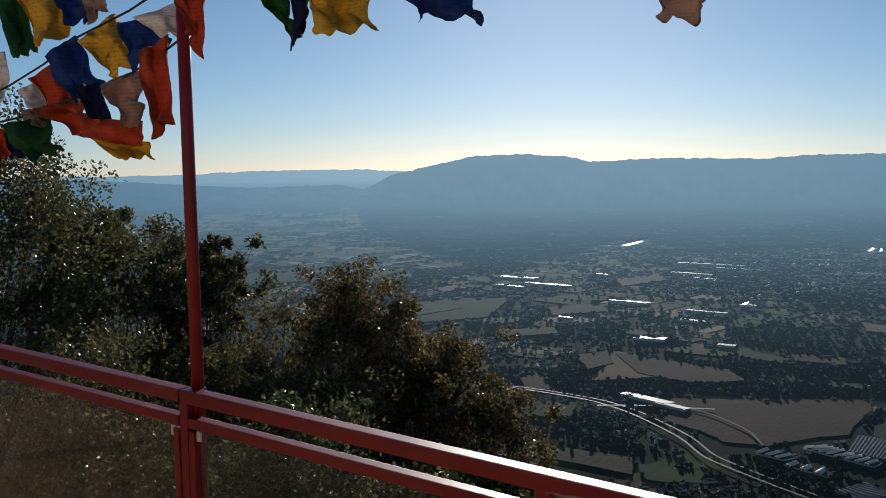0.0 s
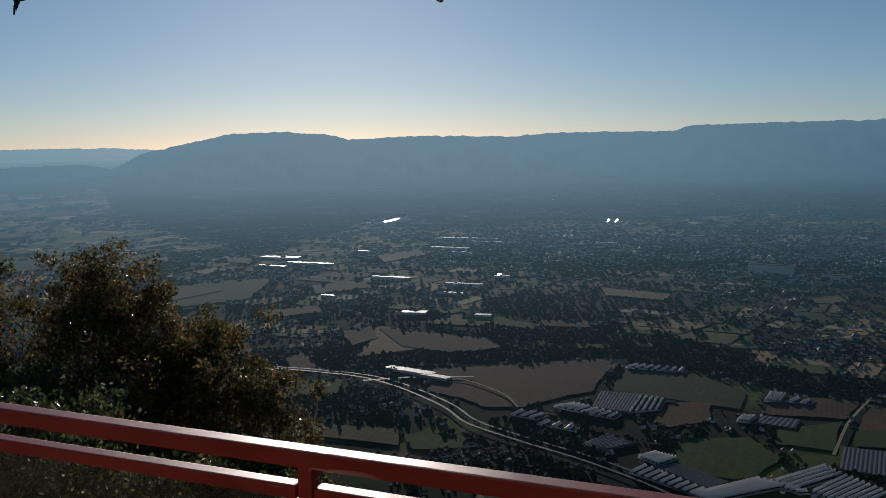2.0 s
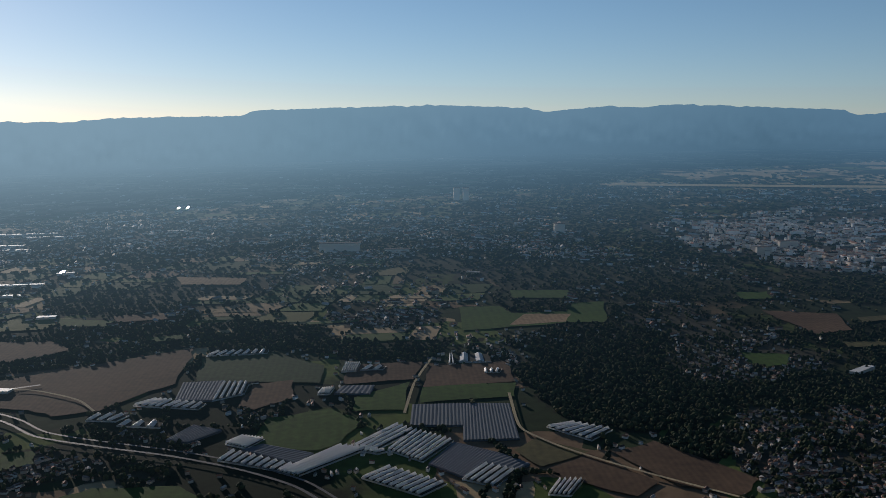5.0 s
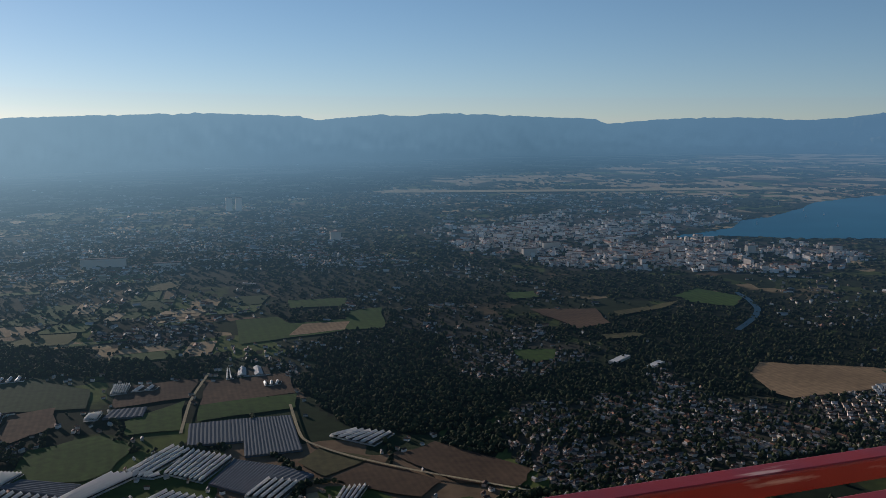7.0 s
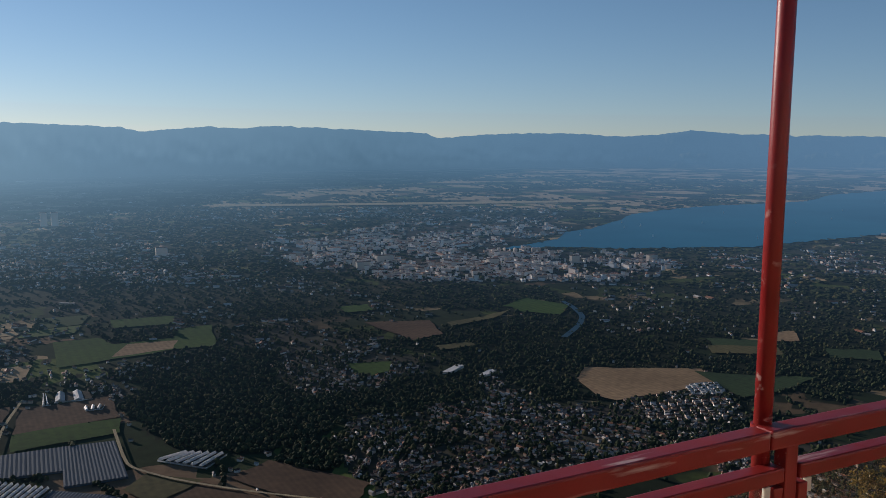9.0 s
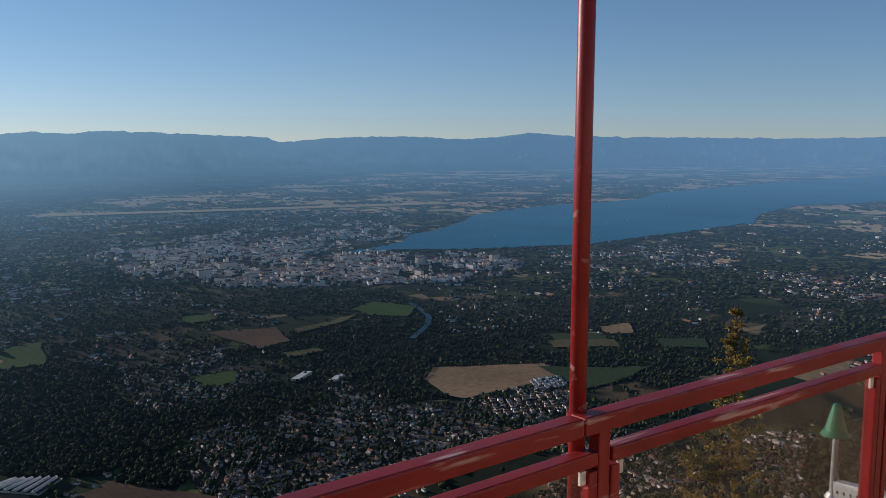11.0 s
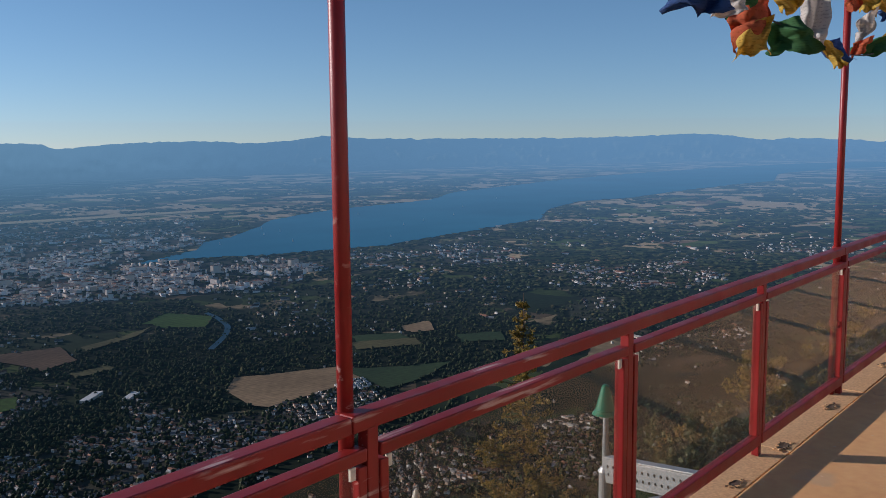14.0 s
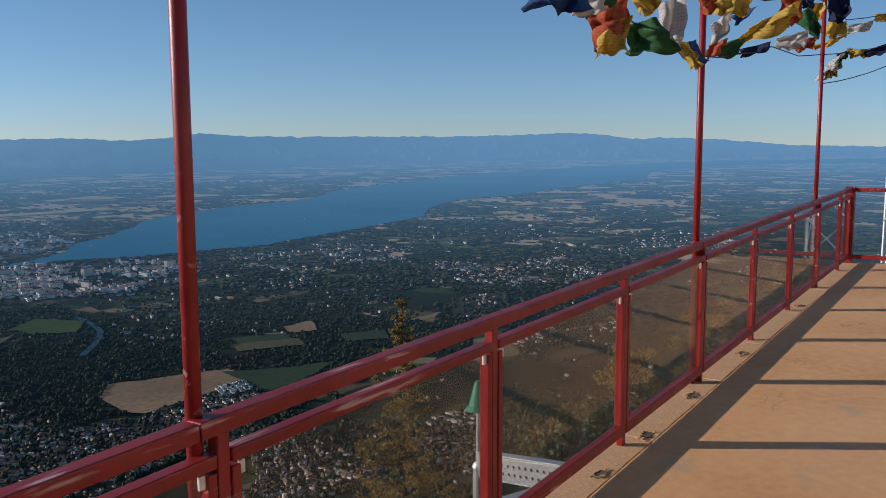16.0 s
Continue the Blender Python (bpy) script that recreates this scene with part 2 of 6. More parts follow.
M_MOUNTAIN = country("mountain_forest", ((0.35, (0.02, 0.03, 0.018)), (0.55, (0.06, 0.07, 0.04)), (0.7, (0.16, 0.15, 0.10))), scale=0.0009)


def lake_material():
    m, nt, b = nodes("lake_water")
    at = nt.nodes.new("ShaderNodeAttribute")
    at.attribute_name = "country"
    nt.links.new(ramp(nt, noise_of(nt, at.outputs["Vector"], 0.0007, 5), ((0.35, (0.02, 0.13, 0.205)), (0.65, (0.03, 0.17, 0.255)))), b.inputs["Base Color"])
    b.inputs["Roughness"].default_value = 0.25
    b.inputs["IOR"].default_value = 1.33
    # a little less emissive haze over the water than over land
    return haze_emission(m, nt, b.outputs[0], 0.9)


M_LAKE = lake_material()
M_BOAT = country("boat_white", ((0.0, (0.8, 0.8, 0.78)), (1.0, (0.85, 0.85, 0.85))), by="island")


def flash_material():
    m, nt, b = nodes("polished_roof_glass")
    b.inputs["Base Color"].default_value = (0.35, 0.36, 0.37, 1)
    b.inputs["Metallic"].default_value = 0.6
    nt.links.new(ramp(nt, noise_of(nt, nt.nodes.new("ShaderNodeNewGeometry").outputs["Position"], 0.3, 3), ((0.3, (0.16,) * 3), (0.7, (0.26,) * 3))), b.inputs["Roughness"])
    return m


M_FLASH = flash_material()


M_RIVER = country("river_water", ((0.3, (0.012, 0.035, 0.05)), (0.7, (0.02, 0.05, 0.07))), scale=0.01, rough=0.3, spec=0.4)


def red_paint():
    """Old red gloss paint on steel: faded to pink on top, scuffed through in streaks."""
    m, nt, b = nodes("red_paint")
    geo = nt.nodes.new("ShaderNodeNewGeometry")
    st = nt.nodes.new("ShaderNodeVectorMath")
    st.operation = "MULTIPLY"
    st.inputs[1].default_value = (3, 30, 30)
    nt.links.new(geo.outputs["Position"], st.inputs[0])
    streak = noise_of(nt, st.outputs[0], 1.2, 6)
    blot = noise_of(nt, geo.outputs["Position"], 9, 5)
    col = mixc(nt, blot, (0.16, 0.006, 0.006), (0.25, 0.011, 0.010))
    fade = ramp(nt, noise_of(nt, geo.outputs["Position"], 2.2, 3), ((0.45, (0, 0, 0)), (0.62, (0.4, 0.4, 0.4))))
    col = mixc(nt, fade, col, (0.34, 0.035, 0.026))
    spots = ramp(nt, noise_of(nt, geo.outputs["Position"], 1.1, 2), ((0.55, (0, 0, 0)), (0.66, (1, 1, 1))))
    wear = nt.nodes.new("ShaderNodeMath")
    wear.operation = "MULTIPLY"
    nt.links.new(ramp(nt, streak, ((0.60, (0, 0, 0)), (0.68, (1, 1, 1)))), wear.inputs[0])
    nt.links.new(spots, wear.inputs[1])
    col = mixc(nt, wear.outputs[0], col, (0.48, 0.3, 0.26))
    nt.links.new(col, b.inputs["Base Color"])
    nt.links.new(ramp(nt, blot, ((0.3, (0.34, 0.34, 0.34)), (0.7, (0.5, 0.5, 0.5)))), b.inputs["Roughness"])
    b.inputs["Specular IOR Level"].default_value = 0.38
    bump(nt, b, noise_of(nt, geo.outputs["Position"], 120, 4), 0.15, 0.002)
    return m


M_RED = red_paint()


def glass_material():
    m, nt, b = nodes("dusty_glass")
    nt.nodes.remove(b)
    gl = nt.nodes.new("ShaderNodeBsdfGlossy")
    gl.inputs["Roughness"].default_value = 0.02
    tr = nt.nodes.new("ShaderNodeBsdfTransparent")
    tr.inputs["Color"].default_value = (0.86, 0.85, 0.82, 1)
    lw = nt.nodes.new("ShaderNodeLayerWeight")
    lw.inputs["Blend"].default_value = 0.5
    pw = nt.nodes.new("ShaderNodeMath")
    pw.operation = "POWER"
    pw.inputs[1].default_value = 4.6
    nt.links.new(lw.outputs["Facing"], pw.inputs[0])
    fr = nt.nodes.new("ShaderNodeMath")
    fr.operation = "MULTIPLY_ADD"
    fr.inputs[1].default_value, fr.inputs[2].default_value = 0.9, 0.007
    nt.links.new(pw.outputs[0], fr.inputs[0])
    mx = nt.nodes.new("ShaderNodeMixShader")
    nt.links.new(fr.outputs[0], mx.inputs[0])
    nt.links.new(tr.outputs[0], mx.inputs[1])
    nt.links.new(gl.outputs[0], mx.inputs[2])
    df = nt.nodes.new("ShaderNodeBsdfTranslucent")
    df.inputs["Color"].default_value = (0.5, 0.45, 0.38, 1)
    m2 = nt.nodes.new("ShaderNodeMixShader")
    geo = nt.nodes.new("ShaderNodeNewGeometry").outputs["Position"]
    nt.links.new(ramp(nt, noise_of(nt, geo, 5, 6), ((0.3, (0.003, 0.003, 0.003)), (0.75, (0.012, 0.012, 0.012)))), m2.inputs[0])
    nt.links.new(mx.outputs[0], m2.inputs[1])
    nt.links.new(df.outputs[0], m2.inputs[2])
    nt.links.new(m2.outputs[0], nt.nodes["Material Output"].inputs["Surface"])
    return m


M_GLASS = glass_material()


def floor_material():
    m, nt, b = nodes("terrace_concrete")
    geo = nt.nodes.new("ShaderNodeNewGeometry").outputs["Position"]
    col = ramp(nt, noise_of(nt, geo, 0.9, 6), ((0.3, (0.60, 0.305, 0.115)), (0.7, (0.76, 0.415, 0.165))))
    col = mixc(nt, 0.5, col, ramp(nt, noise_of(nt, geo, 14, 8), ((0.3, (0.36, 0.36, 0.36)), (0.7, (0.62, 0.62, 0.6)))), "OVERLAY")
    stain = ramp(nt, noise_of(nt, geo, 3.1, 3), ((0.62, (0, 0, 0)), (0.72, (0.6, 0.6, 0.6))))
    col = mixc(nt, stain, col, (0.42, 0.31, 0.2))
    bits = ramp(nt, noise_of(nt, geo, 26, 4), ((0.66, (0, 0, 0)), (0.7, (0.7, 0.7, 0.7))))
    col = mixc(nt, bits, col, (0.62, 0.47, 0.3))
    worn = ramp(nt, noise_of(nt, geo, 0.45, 3), ((0.4, (0, 0, 0)), (0.7, (0.5, 0.5, 0.5))))
    col = mixc(nt, worn, col, (0.78, 0.46, 0.22))
    line = add(nt, "ShaderNodeTexNoise", Scale=1.3, Detail=3.0)
    nt.links.new(geo, line.inputs["Vector"])
    off = nt.nodes.new("ShaderNodeMath")
    off.operation = "SUBTRACT"
    off.inputs[1].default_value = 0.5
    nt.links.new(line.outputs[0], off.inputs[0])
    near = nt.nodes.new("ShaderNodeMath")
    near.operation = "ABSOLUTE"
    nt.links.new(off.outputs[0], near.inputs[0])
    some = nt.nodes.new("ShaderNodeMath")                # a few hairline cracks, here and there
    some.operation = "MULTIPLY"
    nt.links.new(ramp(nt, near.outputs[0], ((0.0, (0.7, 0.7, 0.7)), (0.0012, (0, 0, 0)))), some.inputs[0])
    nt.links.new(ramp(nt, noise_of(nt, geo, 0.8, 1), ((0.55, (0, 0, 0)), (0.62, (1, 1, 1)))), some.inputs[1])
    col = mixc(nt, some.outputs[0], col, (0.2, 0.12, 0.07))
    nt.links.new(col, b.inputs["Base Color"])
    b.inputs["Roughness"].default_value = 0.62
    bump(nt, b, noise_of(nt, geo, 160, 6), 0.3, 0.002)
    return m


M_FLOOR = floor_material()
M_KERB = surface("pale_mortar", (0.44, 0.25, 0.11), (0.68, 0.42, 0.21), 0.85, scale=8, fine=60, relief=0.3, depth=0.004)
M_WALL = surface("render_wall", (0.45, 0.40, 0.33), (0.55, 0.5, 0.42), 0.9, scale=1.2, fine=80)
M_STEEL = surface("galvanised_steel", (0.42, 0.43, 0.43), (0.6, 0.6, 0.6), 0.45, 0.7, scale=5, fine=50)
M_HOLE_DISC = surface("hole_disc_dark", (0.02, 0.02, 0.02), (0.03, 0.03, 0.03), 0.9, relief=0)
M_LAMPGREEN = surface("green_enamel", (0.02, 0.16, 0.08), (0.03, 0.22, 0.11), 0.3, scale=8, fine=60, relief=0.05)
M_CREAM = surface("cream_paint", (0.6, 0.55, 0.45), (0.75, 0.7, 0.58), 0.5, scale=6)
M_DIRT = surface("earth_and_grit", (0.06, 0.04, 0.025), (0.13, 0.085, 0.05), 0.95, scale=30, fine=200, relief=0.6, depth=0.004)
M_BARK = surface("bark", (0.06, 0.045, 0.035), (0.12, 0.09, 0.065), 0.9, scale=20, fine=120, relief=0.6, depth=0.01)
M_SLOPE = surface("hillside_scrub", (0.05, 0.05, 0.025), (0.11, 0.095, 0.045), 0.95, scale=0.6, fine=9, relief=0.8, depth=0.1)
M_CORD = surface("dark_cord", (0.03, 0.03, 0.035), (0.06, 0.06, 0.06), 0.8, relief=0)


def leaf_material(name, stops):
    m, nt, b = nodes(name)
    rnd = nt.nodes.new("ShaderNodeNewGeometry").outputs["Random Per Island"]
    col = ramp(nt, rnd, stops)
    nt.links.new(col, b.inputs["Base Color"])
    b.inputs["Roughness"].default_value = 0.33
    tl = nt.nodes.new("ShaderNodeBsdfTranslucent")
    nt.links.new(col, tl.inputs["Color"])
    mx = add(nt, "ShaderNodeMixShader")
    mx.inputs[0].default_value = 0.55
    nt.links.new(b.outputs[0], mx.inputs[1])
    nt.links.new(tl.outputs[0], mx.inputs[2])
    nt.links.new(mx.outputs[0], nt.nodes["Material Output"].inputs["Surface"])
    return m


# random leaf tones; the palest ramp ends also paint in leaf sparkle
M_LEAF = leaf_material("beech_leaves", ((0.0, (0.035, 0.045, 0.016)), (0.5, (0.085, 0.09, 0.03)), (0.8, (0.16, 0.135, 0.05)), (0.93, (0.24, 0.17, 0.075)), (1.0, (0.42, 0.37, 0.24))))
M_LEAF_RUST = leaf_material("turning_leaves", ((0.0, (0.04, 0.038, 0.015)), (0.45, (0.11, 0.085, 0.03)), (0.75, (0.26, 0.16, 0.06)), (0.9, (0.14, 0.15, 0.05)), (1.0, (0.42, 0.32, 0.17))))
M_LEAF_GREEN = leaf_material("green_shrub_leaves", ((0.0, (0.035, 0.05, 0.018)), (0.6, (0.08, 0.095, 0.035)), (0.9, (0.17, 0.17, 0.07)), (1.0, (0.36, 0.36, 0.2))))
M_GOLD = leaf_material("golden_needles", ((0.0, (0.11, 0.10, 0.025)), (0.5, (0.26, 0.18, 0.04)), (1.0, (0.42, 0.27, 0.06))))


def cloth(name, colour):
    """Thin printed cotton, light shining through, with faint woven print."""
    m, nt, b = nodes(name)
    geo = nt.nodes.new("ShaderNodeNewGeometry").outputs["Position"]
    col = mixc(nt, noise_of(nt, geo, 14, 5), tuple(v * 0.75 for v in colour), tuple(min(1, v * 1.15) for v in colour))
    gen = nt.nodes.new("ShaderNodeTexCoord").outputs["Generated"]
    wv = add(nt, "ShaderNodeTexWave", Scale=5.0, Distortion=3.0, Detail=4.0)
    wv.bands_direction = "Z"
    nt.links.new(gen, wv.inputs["Vector"])
    ink = nt.nodes.new("ShaderNodeMath")
    ink.operation = "MULTIPLY"
    nt.links.new(ramp(nt, wv.outputs[0], ((0.62, (0, 0, 0)), (0.8, (1, 1, 1)))), ink.inputs[0])
    nt.links.new(ramp(nt, noise_of(nt, gen, 9, 3), ((0.45, (0, 0, 0)), (0.6, (0.4, 0.4, 0.4)))), ink.inputs[1])
    col = mixc(nt, ink.outputs[0], col, tuple(v * 0.25 for v in colour))
    nt.links.new(col, b.inputs["Base Color"])
    b.inputs["Roughness"].default_value = 0.85
    tl = nt.nodes.new("ShaderNodeBsdfTranslucent")
    nt.links.new(col, tl.inputs["Color"])
    mx = nt.nodes.new("ShaderNodeMixShader")
    mx.inputs[0].default_value = 0.5
    nt.links.new(b.outputs[0], mx.inputs[1])
    nt.links.new(tl.outputs[0], mx.inputs[2])
    nt.links.new(mx.outputs[0], nt.nodes["Material Output"].inputs["Surface"])
    bump(nt, b, noise_of(nt, geo, 240, 3), 0.3, 0.001)
    return m


CLOTH = {"blue": cloth("blue_cotton", (0.05, 0.11, 0.30)), "white": cloth("white_cotton", (0.68, 0.63, 0.58)),
         "red": cloth("orange_red_cotton", (0.56, 0.13, 0.05)), "green": cloth("green_cotton", (0.05, 0.16, 0.05)),
         "yellow": cloth("yellow_cotton", (0.68, 0.47, 0.08)), "tan": cloth("faded_cotton", (0.50, 0.36, 0.29)),
         "navy": cloth("dark_blue_cotton", (0.025, 0.035, 0.10))}


# ---- builders ----


def mesh_of(name, verts, faces, mats, mat_index=None, true=None, smooth=False):
    me = bpy.data.meshes.new(name)
    me.from_pydata([tuple(v) for v in verts], [], [tuple(int(i) for i in f) for f in faces])
    for m in mats:
        me.materials.append(m)
    if mat_index is not None:
        me.polygons.foreach_set("material_index", np.asarray(mat_index, np.int32))
    if true is not None:
        a = me.attributes.new("country", "FLOAT_VECTOR", "POINT")
        a.data.foreach_set("vector", np.asarray(true, np.float32).ravel())
    if smooth:
        me.polygons.foreach_set("use_smooth", np.ones(len(me.polygons), bool))
    me.update()
    return me


def part(name, bm, material, parent, label=""):
    me = bpy.data.meshes.new(name)
    bmesh.ops.recalc_face_normals(bm, faces=bm.faces[:])
    bm.to_mesh(me)
    bm.free()
    me.materials.append(material)
    ob = new(name, me)
    ob.parent = parent
    return tagged(ob, label)


def thing(name, label, category, group="", kind="", at=(0, 0, 0)):
    ob = new(name)
    ob.empty_display_size = 0.1
    ob.location = at
    return tagged(ob, label, category, group, kind)


def box(bm, lo, hi, bevel=0.0):
    lo, hi = Vector(lo), Vector(hi)
    r = bmesh.ops.create_cube(bm, size=1, matrix=Matrix.Translation((lo + hi) / 2) @ Matrix.Diagonal((*(hi - lo), 1)))
    if bevel:
        es = list({e for v in r["verts"] for e in v.link_edges})
        bmesh.ops.bevel(bm, geom=es, offset=bevel, segments=2, affect="EDGES", profile=0.6)
    return bm


def tube(bm, p, q, r1, r2=None, n=12, caps=True):
    p, q = Vector(p), Vector(q)
    d = q - p
    m = Matrix.Translation((p + q) / 2) @ d.to_track_quat("Z", "Y").to_matrix().to_4x4()
    bmesh.ops.create_cone(bm, cap_ends=caps, segments=n, radius1=r1, radius2=r1 if r2 is None else r2, depth=d.length, matrix=m)
    return bm


def inside(px, py, poly):
    """Which points lie within a polygon."""
    res = np.zeros(len(px), bool)
    n = len(poly)
    for i in range(n):
        x1, y1 = poly[i]
        x2, y2 = poly[i - 1]
        if y1 == y2:
            continue
        c = ((y1 > py) != (y2 > py)) & (px < (x2 - x1) * (py - y1) / (y2 - y1) + x1)
        res ^= c
    return res


# ---- the country below ----


def build_ground():
    az = np.concatenate([np.arange(-180, -70, 5.0), np.arange(-70, 95, 0.25), np.arange(95, 180.1, 5.0)])
    dist = np.concatenate([[1.2, 2.2, 4, 7, 12, 20, 35, 60, 100, 160, 260, 400, 600, 800, 1000, 1060, 1120], np.geomspace(1180, 42000, 200)])
    A, D = np.meshgrid(np.radians(az), dist, indexing="ij")
    hill = -3.2 - 0.62 * np.maximum(D - 3, 0)
    behind = np.clip((np.abs(np.degrees(A) - 0) - 95) / 20, 0, 1)
    z = np.maximum(hill, -DROP)
    z = z * (1 - behind) + behind * np.maximum(-3.2 - 0.02 * D, -60)
    z = z - np.maximum(D - 20000, 0) * 0.022 * np.clip((-np.degrees(A) - 10) / 20, 0, 1)
    P = np.stack([D * np.sin(A), D * np.cos(A), z], -1)
    na, nd = A.shape
    idx = np.arange(na * nd).reshape(na, nd)
    f = np.stack([idx[:-1, :-1], idx[:-1, 1:], idx[1:, 1:], idx[1:, :-1]], -1).reshape(-1, 4)
    mi = (np.tile(D[0, :-1], (na - 1, 1)) < 700).astype(int).ravel()
    me = mesh_of("ground", far(P).reshape(-1, 3), f, [M_GROUND, M_SLOPE], mi, P.reshape(-1, 3), True)
    return tagged(new("ground", me), "wide plain of fields, woods and towns far below", "ground", kind="structure")


build_ground()

LAKE_NEAR = [(2880, 4500), (3180, 4450), (3500, 4220), (4280, 3960), (5280, 4040), (6420, 4160), (7220, 4610), (8350, 4930), (9140, 4720), (11460, 4780), (13400, 4650), (15820, 5430), (18250, 5320), (21450, 4110), (22690, 2320), (24000, 0)]
LAKE_FAR = [(2890, 4540), (3410, 4760), (3710, 5090), (4050, 5220), (4640, 5630), (5030, 5970), (5820, 6260), (6150, 6350), (6940, 6370), (7690, 6420), (7850, 6510), (8830, 7020), (10860, 7330), (14760, 7630), (18710, 7250), (21600, 6720), (23190, 5370), (26530, 2710), (31000, 0)]


def shore(line, az):
    a = [math.degrees(math.atan2(x, y)) for x, y in line]
    d = [math.hypot(x, y) for x, y in line]
    return np.interp(az, a, d)


def lake_mask(px, py, grow=0.0):
    a, d = np.degrees(np.arctan2(px, py)), np.hypot(px, py)
    return (a > 31.9) & (d > shore(LAKE_NEAR, a) - grow) & (d < shore(LAKE_FAR, a) + grow)


def build_lake():
    az = np.arange(32.2, 90, 0.12)
    ripple = np.array([noise.noise((a * 2.1, 0, 0)) + 0.5 * noise.noise((a * 6, 3, 0)) for a in az])
    ripple2 = np.array([noise.noise((a * 2.3, 9, 0)) + 0.5 * noise.noise((a * 7, 7, 0)) for a in az])
    n = shore(LAKE_NEAR, az) * (1 + 0.012 * ripple)
    f = np.maximum(shore(LAKE_FAR, az) * (1 + 0.012 * ripple2), n + 5)
    k = np.linspace(0, 1, 12)
    D = n[:, None] * (1 - k) + f[:, None] * k
    A = np.radians(az)[:, None] + 0 * D
    P = np.stack([D * np.sin(A), D * np.cos(A), np.full_like(D, -DROP + 5)], -1)
    idx = np.arange(P.shape[0] * 12).reshape(-1, 12)
    fc = np.stack([idx[:-1, :-1], idx[:-1, 1:], idx[1:, 1:], idx[1:, :-1]], -1).reshape(-1, 4)
    return tagged(new("water", mesh_of("lake", far(P).reshape(-1, 3), fc, [M_LAKE], None, P.reshape(-1, 3), True)), "long blue lake winding away between low shores", "lake", kind="structure")


build_lake()

# crest lines of the mountains: degrees round, degrees above the terrace's level
CREST_MAIN = [(-44.0, -3.84), (-42.6, -2.43), (-41.1, -1.62), (-39.9, -1.33), (-37.5, -0.82), (-35.7, -0.45), (-32.6, -0.38), (-29.6, -0.61), (-28.7, -0.90), (-24.6, -0.69), (-18.7, -0.77), (-16.0, -0.57), (-13.0, -0.52), (-8.8, -0.51), (-7.7, -0.16), (-2.6, -0.02), (3.6, 0.10), (9.0, -0.09), (10.0, -0.33), (13.9, -0.01), (16.3, -0.11), (17.0, 0.06), (18.5, 0.07), (23.5, -0.13), (27.3, -0.27), (28.0, -0.59), (31.4, -0.28), (35.7, -0.17), (39.5, -0.35), (41.5, -0.21), (43.4, 0.08), (46.4, -0.14), (52.0, -0.17), (58.9, -0.19), (62.5, -0.13), (66.0, 0.01), (68.1, -0.10), (70.1, -0.39), (74.0, -0.74), (78.0, -0.98), (82.1, -1.38)]
CREST_FAR = [(-110, -1.0), (-64.6, -1.50), (-61.4, -1.45), (-57.7, -1.46), (-53.5, -1.46), (-50.5, -1.28), (-47.1, -1.22), (-42.5, -1.24), (-40.1, -1.42), (-37.2, -1.7), (-30, -2.0)]
CREST_LOW = [(-110, -0.9), (-64.6, -1.43), (-61.4, -1.57), (-57.7, -1.71), (-53.2, -2.04), (-49.9, -2.25), (-44.3, -2.17), (-42.9, -2.43), (-41.2, -3.0), (-38.5, -3.7)]
CREST_EAST = [(62.0, -1.19), (66.0, -0.60), (70.1, -0.37), (73.3, -0.31), (76.0, -0.49), (79.0, -0.74), (84.0, -0.83), (95, -0.7), (120, -0.3)]
FOOT = [(-110, -3.4), (-36.9, -3.79), (-19.9, -3.77), (-8.9, -3.40), (14.1, -2.85), (32.0, -2.33), (43.0, -2.21), (60.1, -1.74), (75.0, -1.59), (120, -1.5)]


def build_range(name, label, crest, foot, depth, rough=0.09, rows=14, seed=0.0):
    az = np.arange(crest[0][0], crest[-1][0] + 0.01, 0.1)
    top = np.interp(az, *zip(*crest))
    base = np.minimum(np.interp(az, *zip(*foot)), top - 0.05)
    top = top + np.array([0.07 * noise.noise((a * 0.9, seed, 0)) + 0.06 * noise.noise((a * 2.3, seed, 2)) + 0.03 * noise.noise((a * 6, seed, 4)) for a in az])
    d0 = DROP / np.tan(np.radians(-base))
    P = np.zeros((len(az), rows + 3, 3))
    for j in range(rows):
        k = j / (rows - 1)
        wob = np.array([noise.noise((a * 0.9 + 2 * k, seed, 4 * k)) + 0.6 * noise.noise((a * 3.1, seed, 6 * k)) for a in az])
        el = base + (top - base) * (k ** 1.25)
        d = d0 * (1 + depth * k + rough * wob * math.sin(math.pi * k))
        P[:, j] = np.stack([d * np.sin(np.radians(az)), d * np.cos(np.radians(az)), d * np.tan(np.radians(el))], -1)
    for j in range(3):
        d = d0 * (1 + depth * (1.05 + 0.25 * (j + 1)))
        P[:, rows + j] = np.stack([d * np.sin(np.radians(az)), d * np.cos(np.radians(az)), P[:, rows - 1, 2] * 0.9 - 80 - 350 * j], -1)
    nr = rows + 3
    idx = np.arange(len(az) * nr).reshape(-1, nr)
    f = np.stack([idx[:-1, :-1], idx[:-1, 1:], idx[1:, 1:], idx[1:, :-1]], -1).reshape(-1, 4)
    me = mesh_of(name, far(P).reshape(-1, 3), f, [M_MOUNTAIN], None, P.reshape(-1, 3), True)
    return tagged(new(name, me), label, "mountains", kind="structure")


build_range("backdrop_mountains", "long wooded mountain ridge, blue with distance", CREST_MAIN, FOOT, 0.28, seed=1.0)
build_range("backdrop_ridge", "pale far ridge behind a gorge, blue with distance", CREST_FAR, [(-110, -1.6), (-30, -1.9)], 0.2, seed=5.0)
